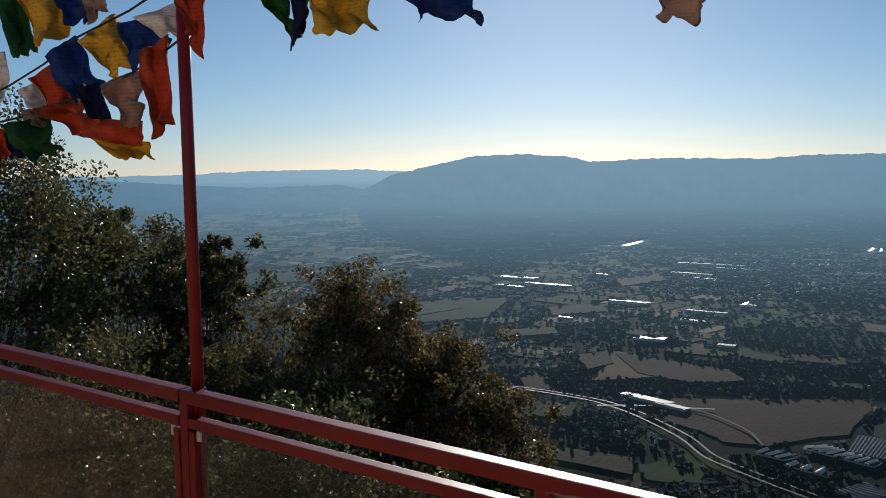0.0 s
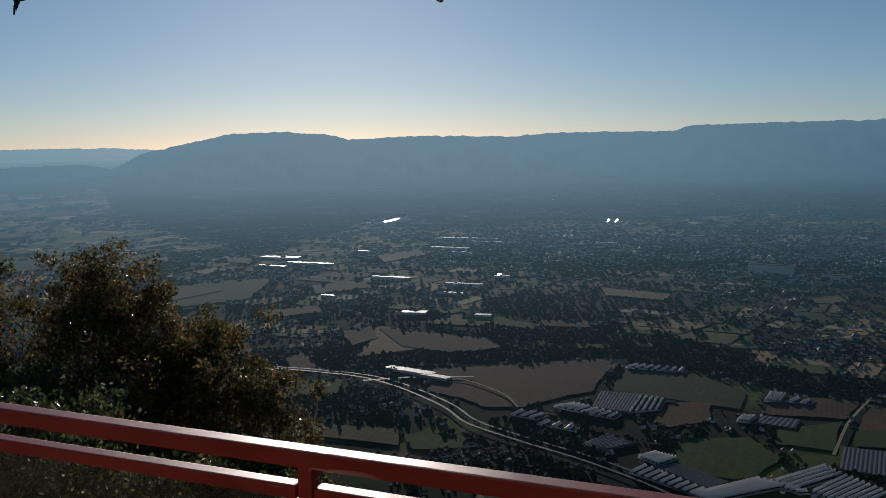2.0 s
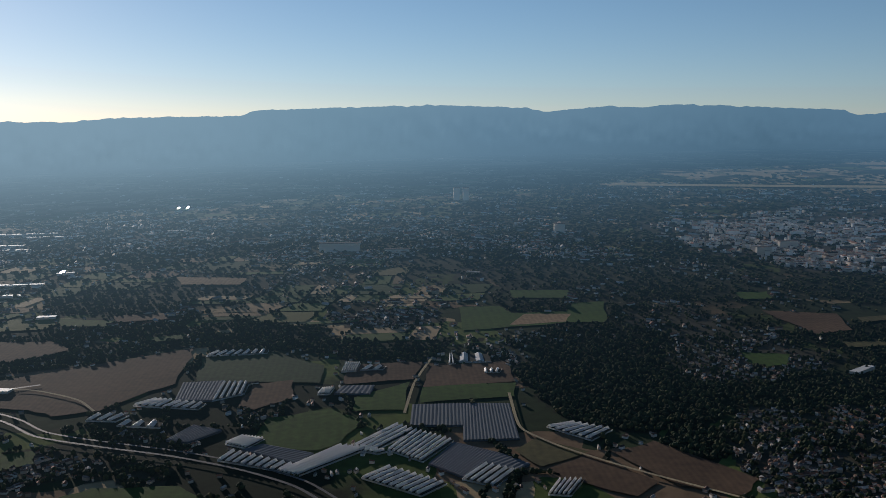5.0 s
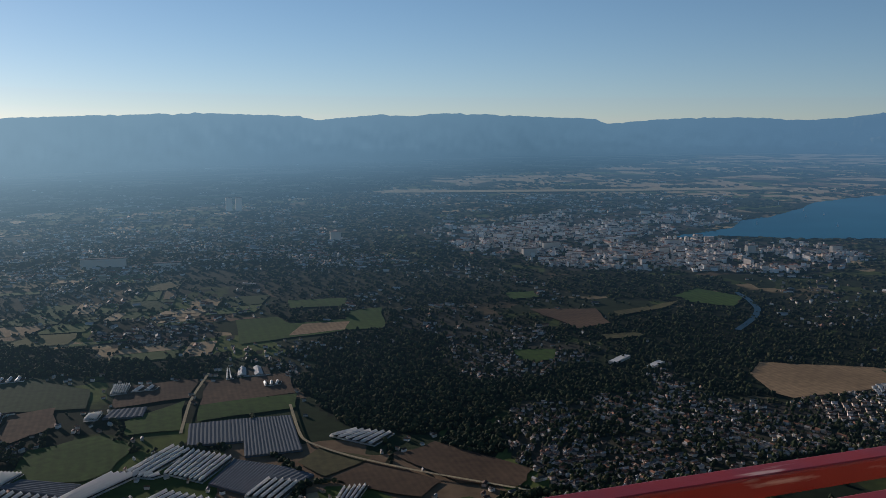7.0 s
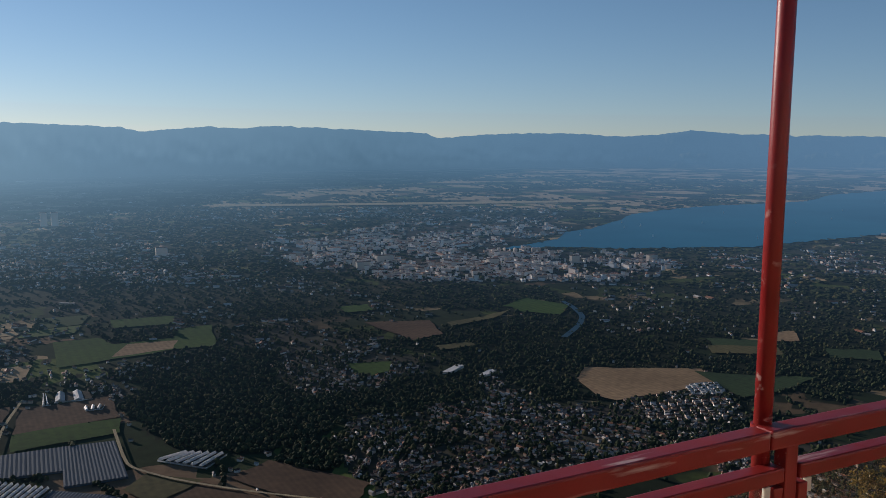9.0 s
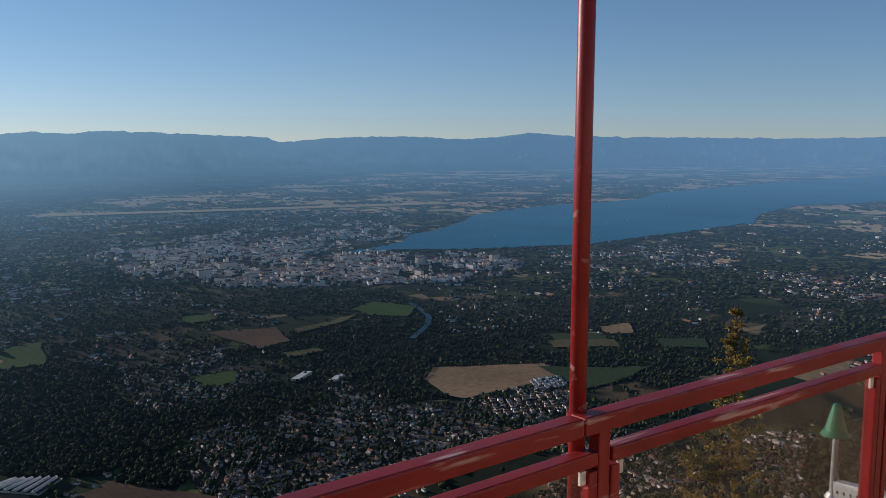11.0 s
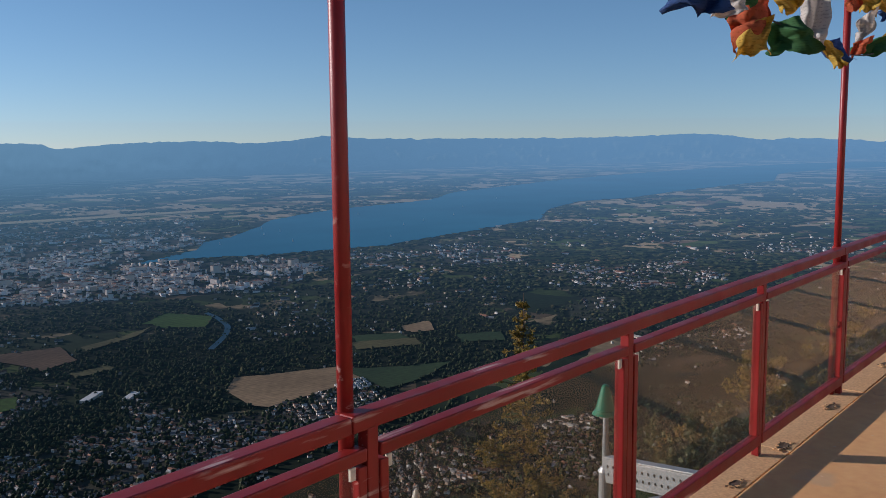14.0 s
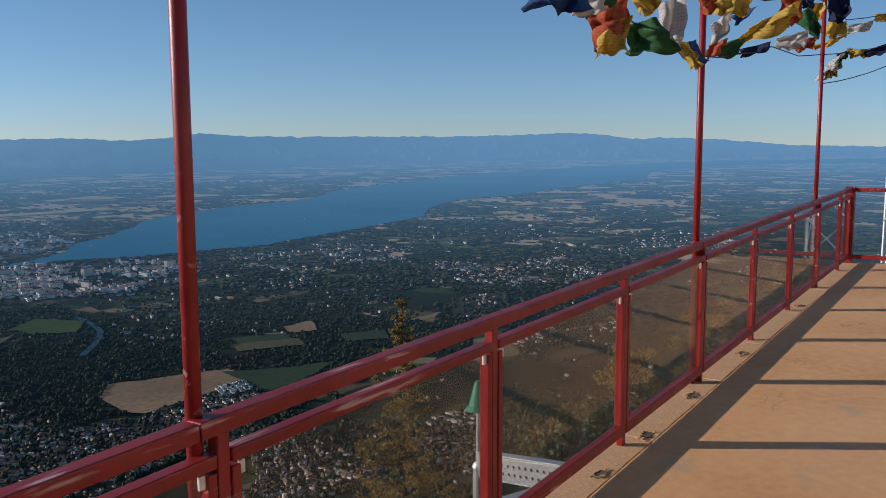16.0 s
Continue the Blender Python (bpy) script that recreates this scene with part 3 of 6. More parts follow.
build_range("backdrop_hill", "low wooded hill before the far ridge", CREST_LOW, [(-110, -2.9), (-38, -3.4)], 0.15, seed=8.0)
build_range("backdrop_shore_hills", "faint hills beyond the far end of the lake", CREST_EAST, [(62, -1.4), (120, -1.2)], 0.2, seed=11.0)


def lift(poly, up):
    return np.array([(x, y, -DROP + up) for x, y in poly])


def drape(bm_poly, up, step=70.0):
    """A polygon of the plain, cut into cells so that it follows the ground."""
    bm = bmesh.new()
    vs = [bm.verts.new((x, y, 0)) for x, y in bm_poly]
    bm.faces.new(vs)
    xs, ys = [p[0] for p in bm_poly], [p[1] for p in bm_poly]
    for ax, lo, hi in ((0, min(xs), max(xs)), (1, min(ys), max(ys))):
        for k in range(1, int((hi - lo) / step) + 1):
            co = [0, 0, 0]
            co[ax] = lo + k * step
            no = [0, 0, 0]
            no[ax] = 1
            bmesh.ops.bisect_plane(bm, geom=bm.verts[:] + bm.edges[:] + bm.faces[:], plane_co=co, plane_no=no)
    bmesh.ops.triangulate(bm, faces=bm.faces[:])
    bm.verts.index_update()
    P = np.array([(v.co.x, v.co.y, -DROP + up) for v in bm.verts])
    f = [[v.index for v in fc.verts] if fc.normal.z >= 0 else [v.index for v in reversed(fc.verts)] for fc in bm.faces]
    bm.free()
    return P, f


def build_field(name, label, poly, mat, up=2.5):
    random.seed(int(abs(poly[0][0]) + abs(poly[0][1])))
    edge = []
    for (x1, y1), (x2, y2) in zip(poly, poly[1:] + poly[:1]):
        for k in range(3):
            t = k / 3
            j = 6 if k else 0
            edge.append((x1 + (x2 - x1) * t + random.uniform(-j, j), y1 + (y2 - y1) * t + random.uniform(-j, j)))
    P, f = drape(edge, up)
    return tagged(new(name, mesh_of(name, far(P), f, [mat], None, P)), label, "field", "fields of the plain", "structure")


FIELDS = {
    "green_a": [(260, 3130), (400, 3140), (430, 3020), (620, 3030), (670, 3160), (790, 3180), (720, 2860), (590, 2870), (500, 2840), (240, 2790)],
    "green_b": [(480, 3410), (700, 3390), (680, 3250), (470, 3270)],
    "tan_a": [(470, 3000), (630, 2990), (590, 2880), (400, 2850)],
    "brown_big": [(-1020, 2340), (-860, 2440), (-560, 2650), (-550, 2490), (-540, 2290), (-610, 2200), (-670, 2090), (-770, 2060), (-840, 2110), (-950, 2140)],
    "dkgreen": [(-520, 2530), (-330, 2570), (-170, 2430), (-170, 2270), (-490, 2310)],
    "brown_c": [(-340, 2270), (-240, 2300), (-230, 2150), (-310, 2070), (-350, 2100)],
    "green_c": [(-270, 2010), (-130, 2060), (-60, 1970), (-100, 1840), (-150, 1800), (-290, 1840)],
    "brown_d": [(120, 2400), (330, 2430), (330, 2240), (90, 2210)],
    "brown_e": [(-100, 2430), (100, 2440), (70, 2280), (-110, 2250)],
    "green_d": [(90, 2210), (330, 2230), (310, 2120), (80, 2090)],
    "green_e": [(-80, 2140), (60, 2260), (40, 2040), (-80, 2040)],
    "tan_f": [(1630, 2120), (1930, 1950), (1860, 1810), (1740, 1810), (1500, 1810), (1480, 1870), (1530, 2030)],
    "brown_g": [(460, 1740), (560, 1800), (700, 1590), (640, 1520), (540, 1570)],
    "brown_h": [(310, 1670), (410, 1740), (510, 1590), (450, 1530), (330, 1620)],
    "olive_i": [(260, 1770), (320, 1840), (410, 1750), (300, 1680)],
    "green_j": [(1010, 2470), (1140, 2430), (1080, 2320), (990, 2340)],
    "green_k": [(-1450, 2040), (-1210, 2150), (-1160, 2030), (-1290, 1940)],
    "tan_l": [(-1490, 2300), (-1450, 2350), (-1340, 2240), (-1400, 2190)],
    "tan_m": [(-1500, 2670), (-1410, 2790), (-1190, 2730), (-930, 2670), (-970, 2580), (-1160, 2530), (-1300, 2380), (-1340, 2570)],
    "green_n": [(-2650, 2910), (-2600, 3310), (-2340, 3520), (-2150, 3060), (-2310, 2790)],
    "green_o": [(1000, 2440), (1100, 2420), (1100, 2340), (1020, 2310)],
    "brown_p": [(1290, 2980), (1520, 2910), (1460, 2690), (1320, 2650)],
    "olive_q": [(1950, 3050), (2130, 3070), (2100, 2850), (1940, 2900)],
    "dkgreen_r": [(2230, 2240), (2380, 2140), (2320, 2010), (2160, 2120)],
    "tan_s": [(2460, 2210), (2590, 2200), (2490, 2070), (2410, 2110)],
    "dkgreen_t": [(1890, 1940), (1810, 1680), (1960, 1680), (2170, 1730), (2040, 1800)],
    "green_u": [(-600, 1600), (-550, 1640), (-390, 1640), (-330, 1570), (-560, 1530)],
    "green_v": [(-860, 1800), (-730, 1840), (-700, 1770), (-800, 1720)],
    "olive_w": [(-1160, 1780), (-890, 1830), (-840, 1730), (-1090, 1710)],
    "olive_n0": [(1560, 2850), (1750, 2890), (1910, 2960), (1770, 2850), (1540, 2780)],
    "green_n1": [(1930, 2990), (2090, 3010), (2110, 2870), (2020, 2790), (1910, 2900)],
    "green_n2": [(1310, 3280), (1440, 3290), (1410, 3170), (1290, 3160)],
    "olive_n3": [(1350, 2550), (1480, 2550), (1480, 2500), (1340, 2490)],
    "olive_n4": [(2160, 2170), (2350, 2040), (2290, 1950), (2100, 2080)],
    "tan_n5": [(2470, 2210), (2600, 2190), (2500, 2080), (2410, 2130)],
    "dkgreen_n6": [(2480, 1960), (2610, 1860), (2510, 1770), (2390, 1870)],
    "green_n7": [(1900, 3020), (2090, 3130), (2160, 2930), (2070, 2840)],
    "tan_n8": [(-870, 3800), (-570, 3750), (-570, 3610), (-810, 3630)],
    "brown_n9": [(-920, 3080), (-750, 3120), (-720, 3020), (-880, 2990)],
    "green_n10": [(-1090, 3060), (-900, 3010), (-900, 2930), (-1050, 2950)],
    "green_n11": [(-730, 2770), (-620, 2810), (-620, 2750), (-700, 2720)],
    "brown_n12": [(-1490, 2640), (-1450, 2780), (-1340, 2620), (-1370, 2500)],
    "brown_n13": [(-1410, 2760), (-1230, 2750), (-1010, 2750), (-920, 2650), (-1030, 2530), (-1220, 2550)],
    "brown_n14": [(-1480, 2280), (-1480, 2370), (-1340, 2230), (-1380, 2160)],
    "olive_n15": [(-1760, 2310), (-1700, 2410), (-1610, 2300), (-1670, 2220)],
    "green_n16": [(-4060, 3360), (-3850, 3640), (-3540, 3390), (-3710, 3100)],
    "olive_n17": [(-2680, 2860), (-2570, 3200), (-2360, 3180), (-2430, 2810)],
    "olive_n18": [(-1960, 2860), (-1810, 3030), (-1730, 2930), (-1870, 2760)],
    "tan_n19": [(-2220, 4350), (-2090, 4640), (-1980, 4450), (-2070, 4130)],
    "olive_n20": [(-2060, 3400), (-1930, 3620), (-1800, 3460), (-1940, 3240)],
}

FIELD_LOOK = {"green": (M_GREEN, "bright green meadow in the plain"), "dkgreen": (M_DKGREEN, "dark green crop field in the plain"), "brown": (M_BROWN, "brown ploughed field in the plain"),
              "tan": (M_TAN, "pale tan stubble field in the plain"), "olive": (M_OLIVE, "dry olive meadow in the plain")}
for i, (key, poly) in enumerate(FIELDS.items()):
    mat, label = FIELD_LOOK[key.split("_")[0]]
    build_field("field", label, poly, mat, 2.5 + 0.05 * i)


def build_road(name, label, line, width, mat, up):
    """A road of the plain as a strip along a line."""
    pts = []
    for (x1, y1), (x2, y2) in zip(line, line[1:]):
        for k in range(6):
            pts.append((x1 + (x2 - x1) * k / 6, y1 + (y2 - y1) * k / 6))
    pts.append(line[-1])
    pts = np.array(pts)
    for _ in range(4):
        pts[1:-1] = (pts[:-2] + 2 * pts[1:-1] + pts[2:]) / 4
    d = np.gradient(pts, axis=0)
    n = np.stack([-d[:, 1], d[:, 0]], -1) / np.linalg.norm(d, axis=1)[:, None] * width / 2
    P = np.zeros((len(pts), 2, 3))
    P[:, 0, :2], P[:, 1, :2], P[..., 2] = pts + n, pts - n, -DROP + up
    idx = np.arange(len(pts) * 2).reshape(-1, 2)
    f = np.stack([idx[:-1, 0], idx[:-1, 1], idx[1:, 1], idx[1:, 0]], -1)
    return tagged(new(name, mesh_of(name, far(P).reshape(-1, 3), f, [mat], None, P.reshape(-1, 3))), label, "road", kind="structure")


HIGHWAY = [(-1620, 2130), (-1410, 2180), (-1180, 2190), (-1040, 2140), (-850, 2020), (-760, 1920), (-600, 1850), (-440, 1790), (-290, 1710), (-170, 1620), (-100, 1520)]
build_road("road", "pale motorway carriageway across the plain", HIGHWAY, 7, M_ROAD, 5.2)
build_road("road", "second pale motorway carriageway across the plain", [(x + 18, y + 22) for x, y in HIGHWAY], 6, M_ROAD, 5.4)
build_road("road", "slip road running beside the motorway", [(-1150, 2150), (-1060, 2220), (-960, 2260), (-880, 2300)], 10, M_ROAD, 5.6)
build_road("track", "yellowish dirt track between fields", [(130, 2480), (70, 2250), (40, 2010)], 7, M_TRACK, 5.8)
build_road("track", "yellowish dirt track past the greenhouses", [(300, 2140), (290, 1960), (290, 1880), (360, 1770), (470, 1650), (650, 1490)], 7, M_TRACK, 5.9)
build_road("track", "pale farm track along ploughed land", [(-1000, 2270), (-880, 2260), (-740, 2170), (-680, 2080)], 7, M_TRACK, 6.0)
RUNWAY = [(2040, 8050), (3630, 7650), (5670, 7220)]
build_road("runway", "long pale airport runway beyond the town", RUNWAY, 230, M_TRACK, 6.2)
build_road("river", "dark blue river bend in the woods", [(2180, 3000), (2150, 2890), (2070, 2710), (1950, 2580), (1800, 2460)], 22, M_RIVER, 6.3)


GREENHOUSES = {
    "gh_big": [(60, 2070), (180, 2070), (170, 1920), (50, 1930)],
    "gh_bigr": [(180, 2070), (290, 2060), (280, 1830), (160, 1830)],
    "gh_1": [(-70, 1820), (20, 1940), (60, 1900), (-30, 1780)],
    "gh_2": [(0, 1790), (60, 1900), (140, 1830), (70, 1720)],
    "gh_3": [(80, 1710), (140, 1820), (230, 1750), (150, 1630)],
    "gh_23": [(180, 1710), (230, 1750), (280, 1690), (250, 1660)],
    "gh_24": [(140, 1630), (190, 1700), (250, 1660), (200, 1590)],
    "gh_4": [(-50, 1650), (0, 1700), (110, 1610), (60, 1560)],
    "gh_5": [(-210, 1690), (-100, 1820), (-40, 1800), (-170, 1670)],
    "gh_25": [(-60, 1790), (-50, 1810), (0, 1780), (-20, 1770)],
    "gh_6": [(-340, 1760), (-320, 1810), (-180, 1720), (-200, 1690)],
    "gh_19": [(-300, 1810), (-260, 1840), (-150, 1780), (-180, 1730)],
    "gh_7": [(-340, 1850), (-310, 1890), (-260, 1870), (-290, 1820)],
    "gh_8": [(-470, 1880), (-430, 1970), (-360, 1930), (-420, 1860)],
    "gh_9": [(-510, 2150), (-520, 2290), (-420, 2300), (-420, 2140)],
    "gh_10": [(-420, 2140), (-420, 2290), (-350, 2280), (-350, 2190)],
    "gh_13": [(-680, 2020), (-670, 2060), (-590, 2050), (-610, 2010)],
    "gh_14": [(-600, 2120), (-560, 2160), (-510, 2150), (-530, 2100)],
    "gh_26": [(-530, 2100), (-500, 2140), (-430, 2120), (-440, 2080)],
    "gh_15": [(-600, 1980), (-590, 2010), (-500, 1990), (-500, 1960)],
    "gh_16": [(350, 1900), (410, 1920), (490, 1870), (430, 1810)],
    "gh_17": [(-510, 2550), (-490, 2590), (-340, 2600), (-340, 2560)],
    "gh_11": [(-130, 2170), (-110, 2230), (-30, 2230), (-40, 2160)],
    "gh_22": [(-170, 2170), (-160, 2210), (-130, 2220), (-140, 2170)],
    "gh_21": [(-120, 2360), (-110, 2440), (-70, 2440), (-80, 2360)],
    "gh_27": [(-70, 2370), (-50, 2410), (0, 2400), (-10, 2370)],
    "gh_12": [(170, 2410), (180, 2510), (190, 2500), (190, 2410)],
    "gh_28": [(200, 2430), (210, 2510), (290, 2500), (290, 2420)],
    "gh_29": [(260, 2320), (260, 2350), (310, 2350), (300, 2320)],
    "gh_18": [(290, 1550), (320, 1610), (370, 1610), (330, 1540)],
}



def build_greenhouse(key, poly, spans, film, label):
    """Long glasshouse of many ridged spans on a four-cornered plot: walls, one roof, gutters between the spans."""
    a, b, c, d = [Vector((x, y, 0)) for x, y in poly[:4]]
    if abs((b - a).normalized().dot((a + c).normalized())) < abs((c - b).normalized().dot((a + c).normalized())):
        a, b, c, d = b, c, d, a            # the spans run away from the mountain
    z0, eave, ridge = -DROP + 1, -DROP + 5.5, -DROP + (10.5 if film else 6.2)
    mat = M_FILM if film else M_GLASSROOF

    def at(u, v, z):
        p = (a * (1 - u) + d * u) * (1 - v) + (b * (1 - u) + c * u) * v
        return (p.x, p.y, z)
    g = thing("greenhouse", label, "greenhouse", "greenhouses of the plain")

    def piece(nm, v, f, m):
        P = np.array(v)
        ob = new(nm, mesh_of(nm, far(P), f, [m], None, P))
        ob.parent = g
    for s in range(spans):
        u0, u1, u2 = [(s + k) / spans for k in ((0.04, 0.30, 0.56) if film else (0.03, 0.49, 0.95))]
        v = [at(u, w, z) for w in (0, 1) for u, z in ((u0, eave), (u1, ridge), (u2, eave))]
        piece("roof_span", v, [(0, 1, 4, 3), (1, 2, 5, 4), (0, 2, 1), (3, 4, 5)], mat)
    # under film this sheet is dark so the spans show as stripes
    piece("gutter", [at(u, w, eave - 0.6) for u, w in ((0, 0), (1, 0), (1, 1), (0, 1))], [(0, 1, 2, 3)], M_GAP if film else M_GUTTER)
    v = [at(u, w, z) for z in (z0, eave - 0.8) for u, w in ((0, 0), (1, 0), (1, 1), (0, 1))]
    piece("wall", v, [(0, 1, 5, 4), (1, 2, 6, 5), (2, 3, 7, 6), (3, 0, 4, 7)], mat)
    return g


GH_SPANS = {"gh_big": 14, "gh_bigr": 16, "gh_1": 4, "gh_2": 8, "gh_3": 16, "gh_4": 9, "gh_5": 5, "gh_6": 9, "gh_8": 10, "gh_9": 12, "gh_10": 5, "gh_12": 2, "gh_24": 5, "gh_28": 2, "gh_16": 6, "gh_29": 3, "gh_27": 2, "gh_13": 3, "gh_14": 4, "gh_26": 4, "gh_15": 3, "gh_25": 4, "gh_18": 5}
GH_GLASS = ("gh_big", "gh_bigr", "gh_3", "gh_23", "gh_8", "gh_9", "gh_11", "gh_19")
for key, poly in GREENHOUSES.items():
    film = key not in GH_GLASS
    build_greenhouse(key, poly, GH_SPANS.get(key, 7), film, "white film-covered growing tunnels in the plain" if film else "grey glass greenhouse with many ridged spans")


# bright sheds and warehouses: metres east and north, length, width, turn
SHEDS = [(-2960, 6080, 260, 120, 5), (-2970, 5780, 200, 60, 12), (-2650, 5880, 160, 60, 8), (-2030, 5190, 380, 60, 10), (-1810, 5070, 260, 50, 6), (-1960, 4750, 220, 50, 4), (-1820, 4600, 120, 50, 0), (-2670, 4100, 200, 70, 8), (-2410, 3970, 240, 50, 3), (-2540, 3820, 150, 40, 0), (-1830, 3720, 180, 45, 4), (-1450, 3670, 170, 40, 5), (-1420, 3450, 110, 40, 2)]
SHEDS += [(-1870, 3220, 60, 30, 0), (-1410, 3040, 110, 60, 15), (-1140, 3080, 60, 40, 10), (-1360, 3920, 70, 40, 20), (-1190, 5250, 150, 50, 10), (-1070, 2290, 150, 40, -10), (-980, 2260, 90, 30, -10), (-2350, 4450, 80, 40, 0), (1260, 2260, 90, 25, 35), (1330, 2180, 70, 22, 35)]


def build_shed(x, y, ln, wd, turn, height=9.0):
    c, s = math.cos(radians(turn)), math.sin(radians(turn))

    def at(u, v, z):
        return (x + u * c - v * s, y + u * s + v * c, -DROP + z)
    L, W, h = ln / 2, wd / 2, height
    b = h - min(wd, 60) * 0.07                     # the roof falls away towards the sun
    w = [at(-L, -W, 1), at(L, -W, 1), at(L, W, 1), at(-L, W, 1), at(-L, -W, h), at(L, -W, h), at(L, W, b), at(-L, W, b)]
    wf = [(0, 1, 5, 4), (2, 3, 7, 6), (1, 2, 6, 5), (3, 0, 4, 7)]
    e = 1.03
    rf = [at(-L * e, -W * e, h + 0.6), at(L * e, -W * e, h + 0.6), at(L * e, W * e, b + 0.5), at(-L * e, W * e, b + 0.5), at(-L * e, -W * e, h + 0.1), at(L * e, -W * e, h + 0.1)]
    g = thing("warehouse", "long pale warehouse with a low metal roof", "warehouse", "sheds of the plain")
    for nm, v, f, m in (("wall", w, wf, M_WALLS), ("roof", rf, [(0, 1, 2, 3), (0, 4, 5, 1)], M_WHITEROOF)):
        P = np.array(v)
        ob = new(nm, mesh_of(nm, far(P), f, [m], None, P))
        ob.parent = g
    return g


for row in SHEDS:
    build_shed(*row)

# tower blocks of the town: metres east and north, width, height
for x, y, w, h in ((550, 6850, 45, 95), (620, 6840, 45, 95), (980, 5010, 60, 50), (-220, 4450, 200, 40), (1790, 4150, 70, 38), (1980, 4310, 90, 40), (60, 4380, 120, 18), (2450, 3990, 60, 36), (2900, 3890, 50, 40), (3310, 3750, 60, 38)):
    g = thing("tower_block", "pale flat-roofed tower block in the town", "building", "tower blocks of the town")
    for nm, lo, hi, m in (("wall", 0, h, M_WALLS), ("roof", h, h + 3, M_ROOFS)):
        k = 1.0 if nm == "wall" else 1.05
        v = np.array([(x + sx * w / 2 * k, y + sy * 12 * k, -DROP + zz) for zz in (lo, hi) for sx, sy in ((-1, -1), (1, -1), (1, 1), (-1, 1))])
        ob = new(nm, mesh_of(nm, far(v), [(0, 1, 5, 4), (1, 2, 6, 5), (2, 3, 7, 6), (3, 0, 4, 7), (4, 5, 6, 7)], [m], None, v))
        ob.parent = g

# sailing boats on the lake: metres east and north
for x, y in ((4630, 5890), (4250, 5120), (4460, 5190), (4080, 4620), (5040, 5160), (5360, 4760), (4500, 5450), (3670, 4870), (4660, 4260), (5850, 5740), (7060, 5490), (5730, 4870), (6300, 5000), (8200, 5900)):
    g = thing("sailing_boat", "small white sailing boat on the lake", "boat", "boats on the lake")
    z = -DROP + 5.5
    hull = [(x - 7, y, z + 2), (x, y - 2.5, z + 2), (x + 8, y, z + 2.4), (x, y + 2.5, z + 2), (x - 6, y, z), (x + 6, y, z)]
    sail = [(x - 5, y, z + 3), (x + 5, y + 0.6, z + 3), (x, y, z + 22), (x, y - 1.2, z + 8)]
    for nm, v, f in (("hull", hull, [(0, 1, 2, 3), (0, 4, 5, 2, 1), (2, 5, 4, 0, 3)]), ("sail", sail, [(0, 1, 3), (1, 2, 3), (2, 0, 3)])):
        v = np.array(v)
        ob = new(nm, mesh_of(nm, far(v), f, [M_BOAT], None, v))
        ob.parent = g

# roofs and tanks that throw the sun's light up to the terrace: metres east and north, width, depth
for x, y, w, d in ((-2960, 6020, 170, 300), (-1940, 7040, 14, 30), (-1420, 6390, 14, 28), (-1365, 6410, 14, 28), (-1370, 3915, 40, 25), (-2700, 5990, 70, 40), (-3080, 5960, 60, 30)):
    g = thing("glasshouse", "glasshouse with a polished roof flashing in the sun", "greenhouse", "flashing roofs of the plain")
    mid = Vector(far(np.array((x, y, -DROP + 14.0))))
    k = REACH / (REACH + math.hypot(x, y))
    n = (sun_way + (EYE0 - mid).normalized()).normalized()
    a = n.cross(Vector((0, 0, 1))).normalized() * w * k / 2
    b = n.cross(a).normalized() * d * k / 2
    rim = [mid + (a * math.cos(q * math.tau / 16) + b * math.sin(q * math.tau / 16)) for q in range(16)]
    low = [Vector((p.x, p.y, far(np.array((x, y, -DROP)))[2])) for p in rim]
    for nm, v, f, m in (("roof", rim, [tuple(range(16))], M_FLASH), ("wall", rim + low, [(q, (q + 1) % 16, (q + 1) % 16 + 16, q + 16) for q in range(16)], M_WALLS)):
        ob = new(nm, mesh_of(nm, v, f, [m]))
        ob.parent = g

# ---- woods and houses of the plain, past counting ----
rng = np.random.default_rng(7)


def smooth_noise(px, py, scale, seed):
    """Value noise over the plain, 0 to 1."""
    r = np.random.default_rng(seed).random((64, 64))
    u, v = px / scale, py / scale
    i, j = np.floor(u).astype(int), np.floor(v).astype(int)
    fu, fv = u - i, v - j
    fu, fv = fu * fu * (3 - 2 * fu), fv * fv * (3 - 2 * fv)
    g = lambda a, b: r[a % 64, b % 64]
    return (g(i, j) * (1 - fu) + g(i + 1, j) * fu) * (1 - fv) + (g(i, j + 1) * (1 - fu) + g(i + 1, j + 1) * fu) * fv


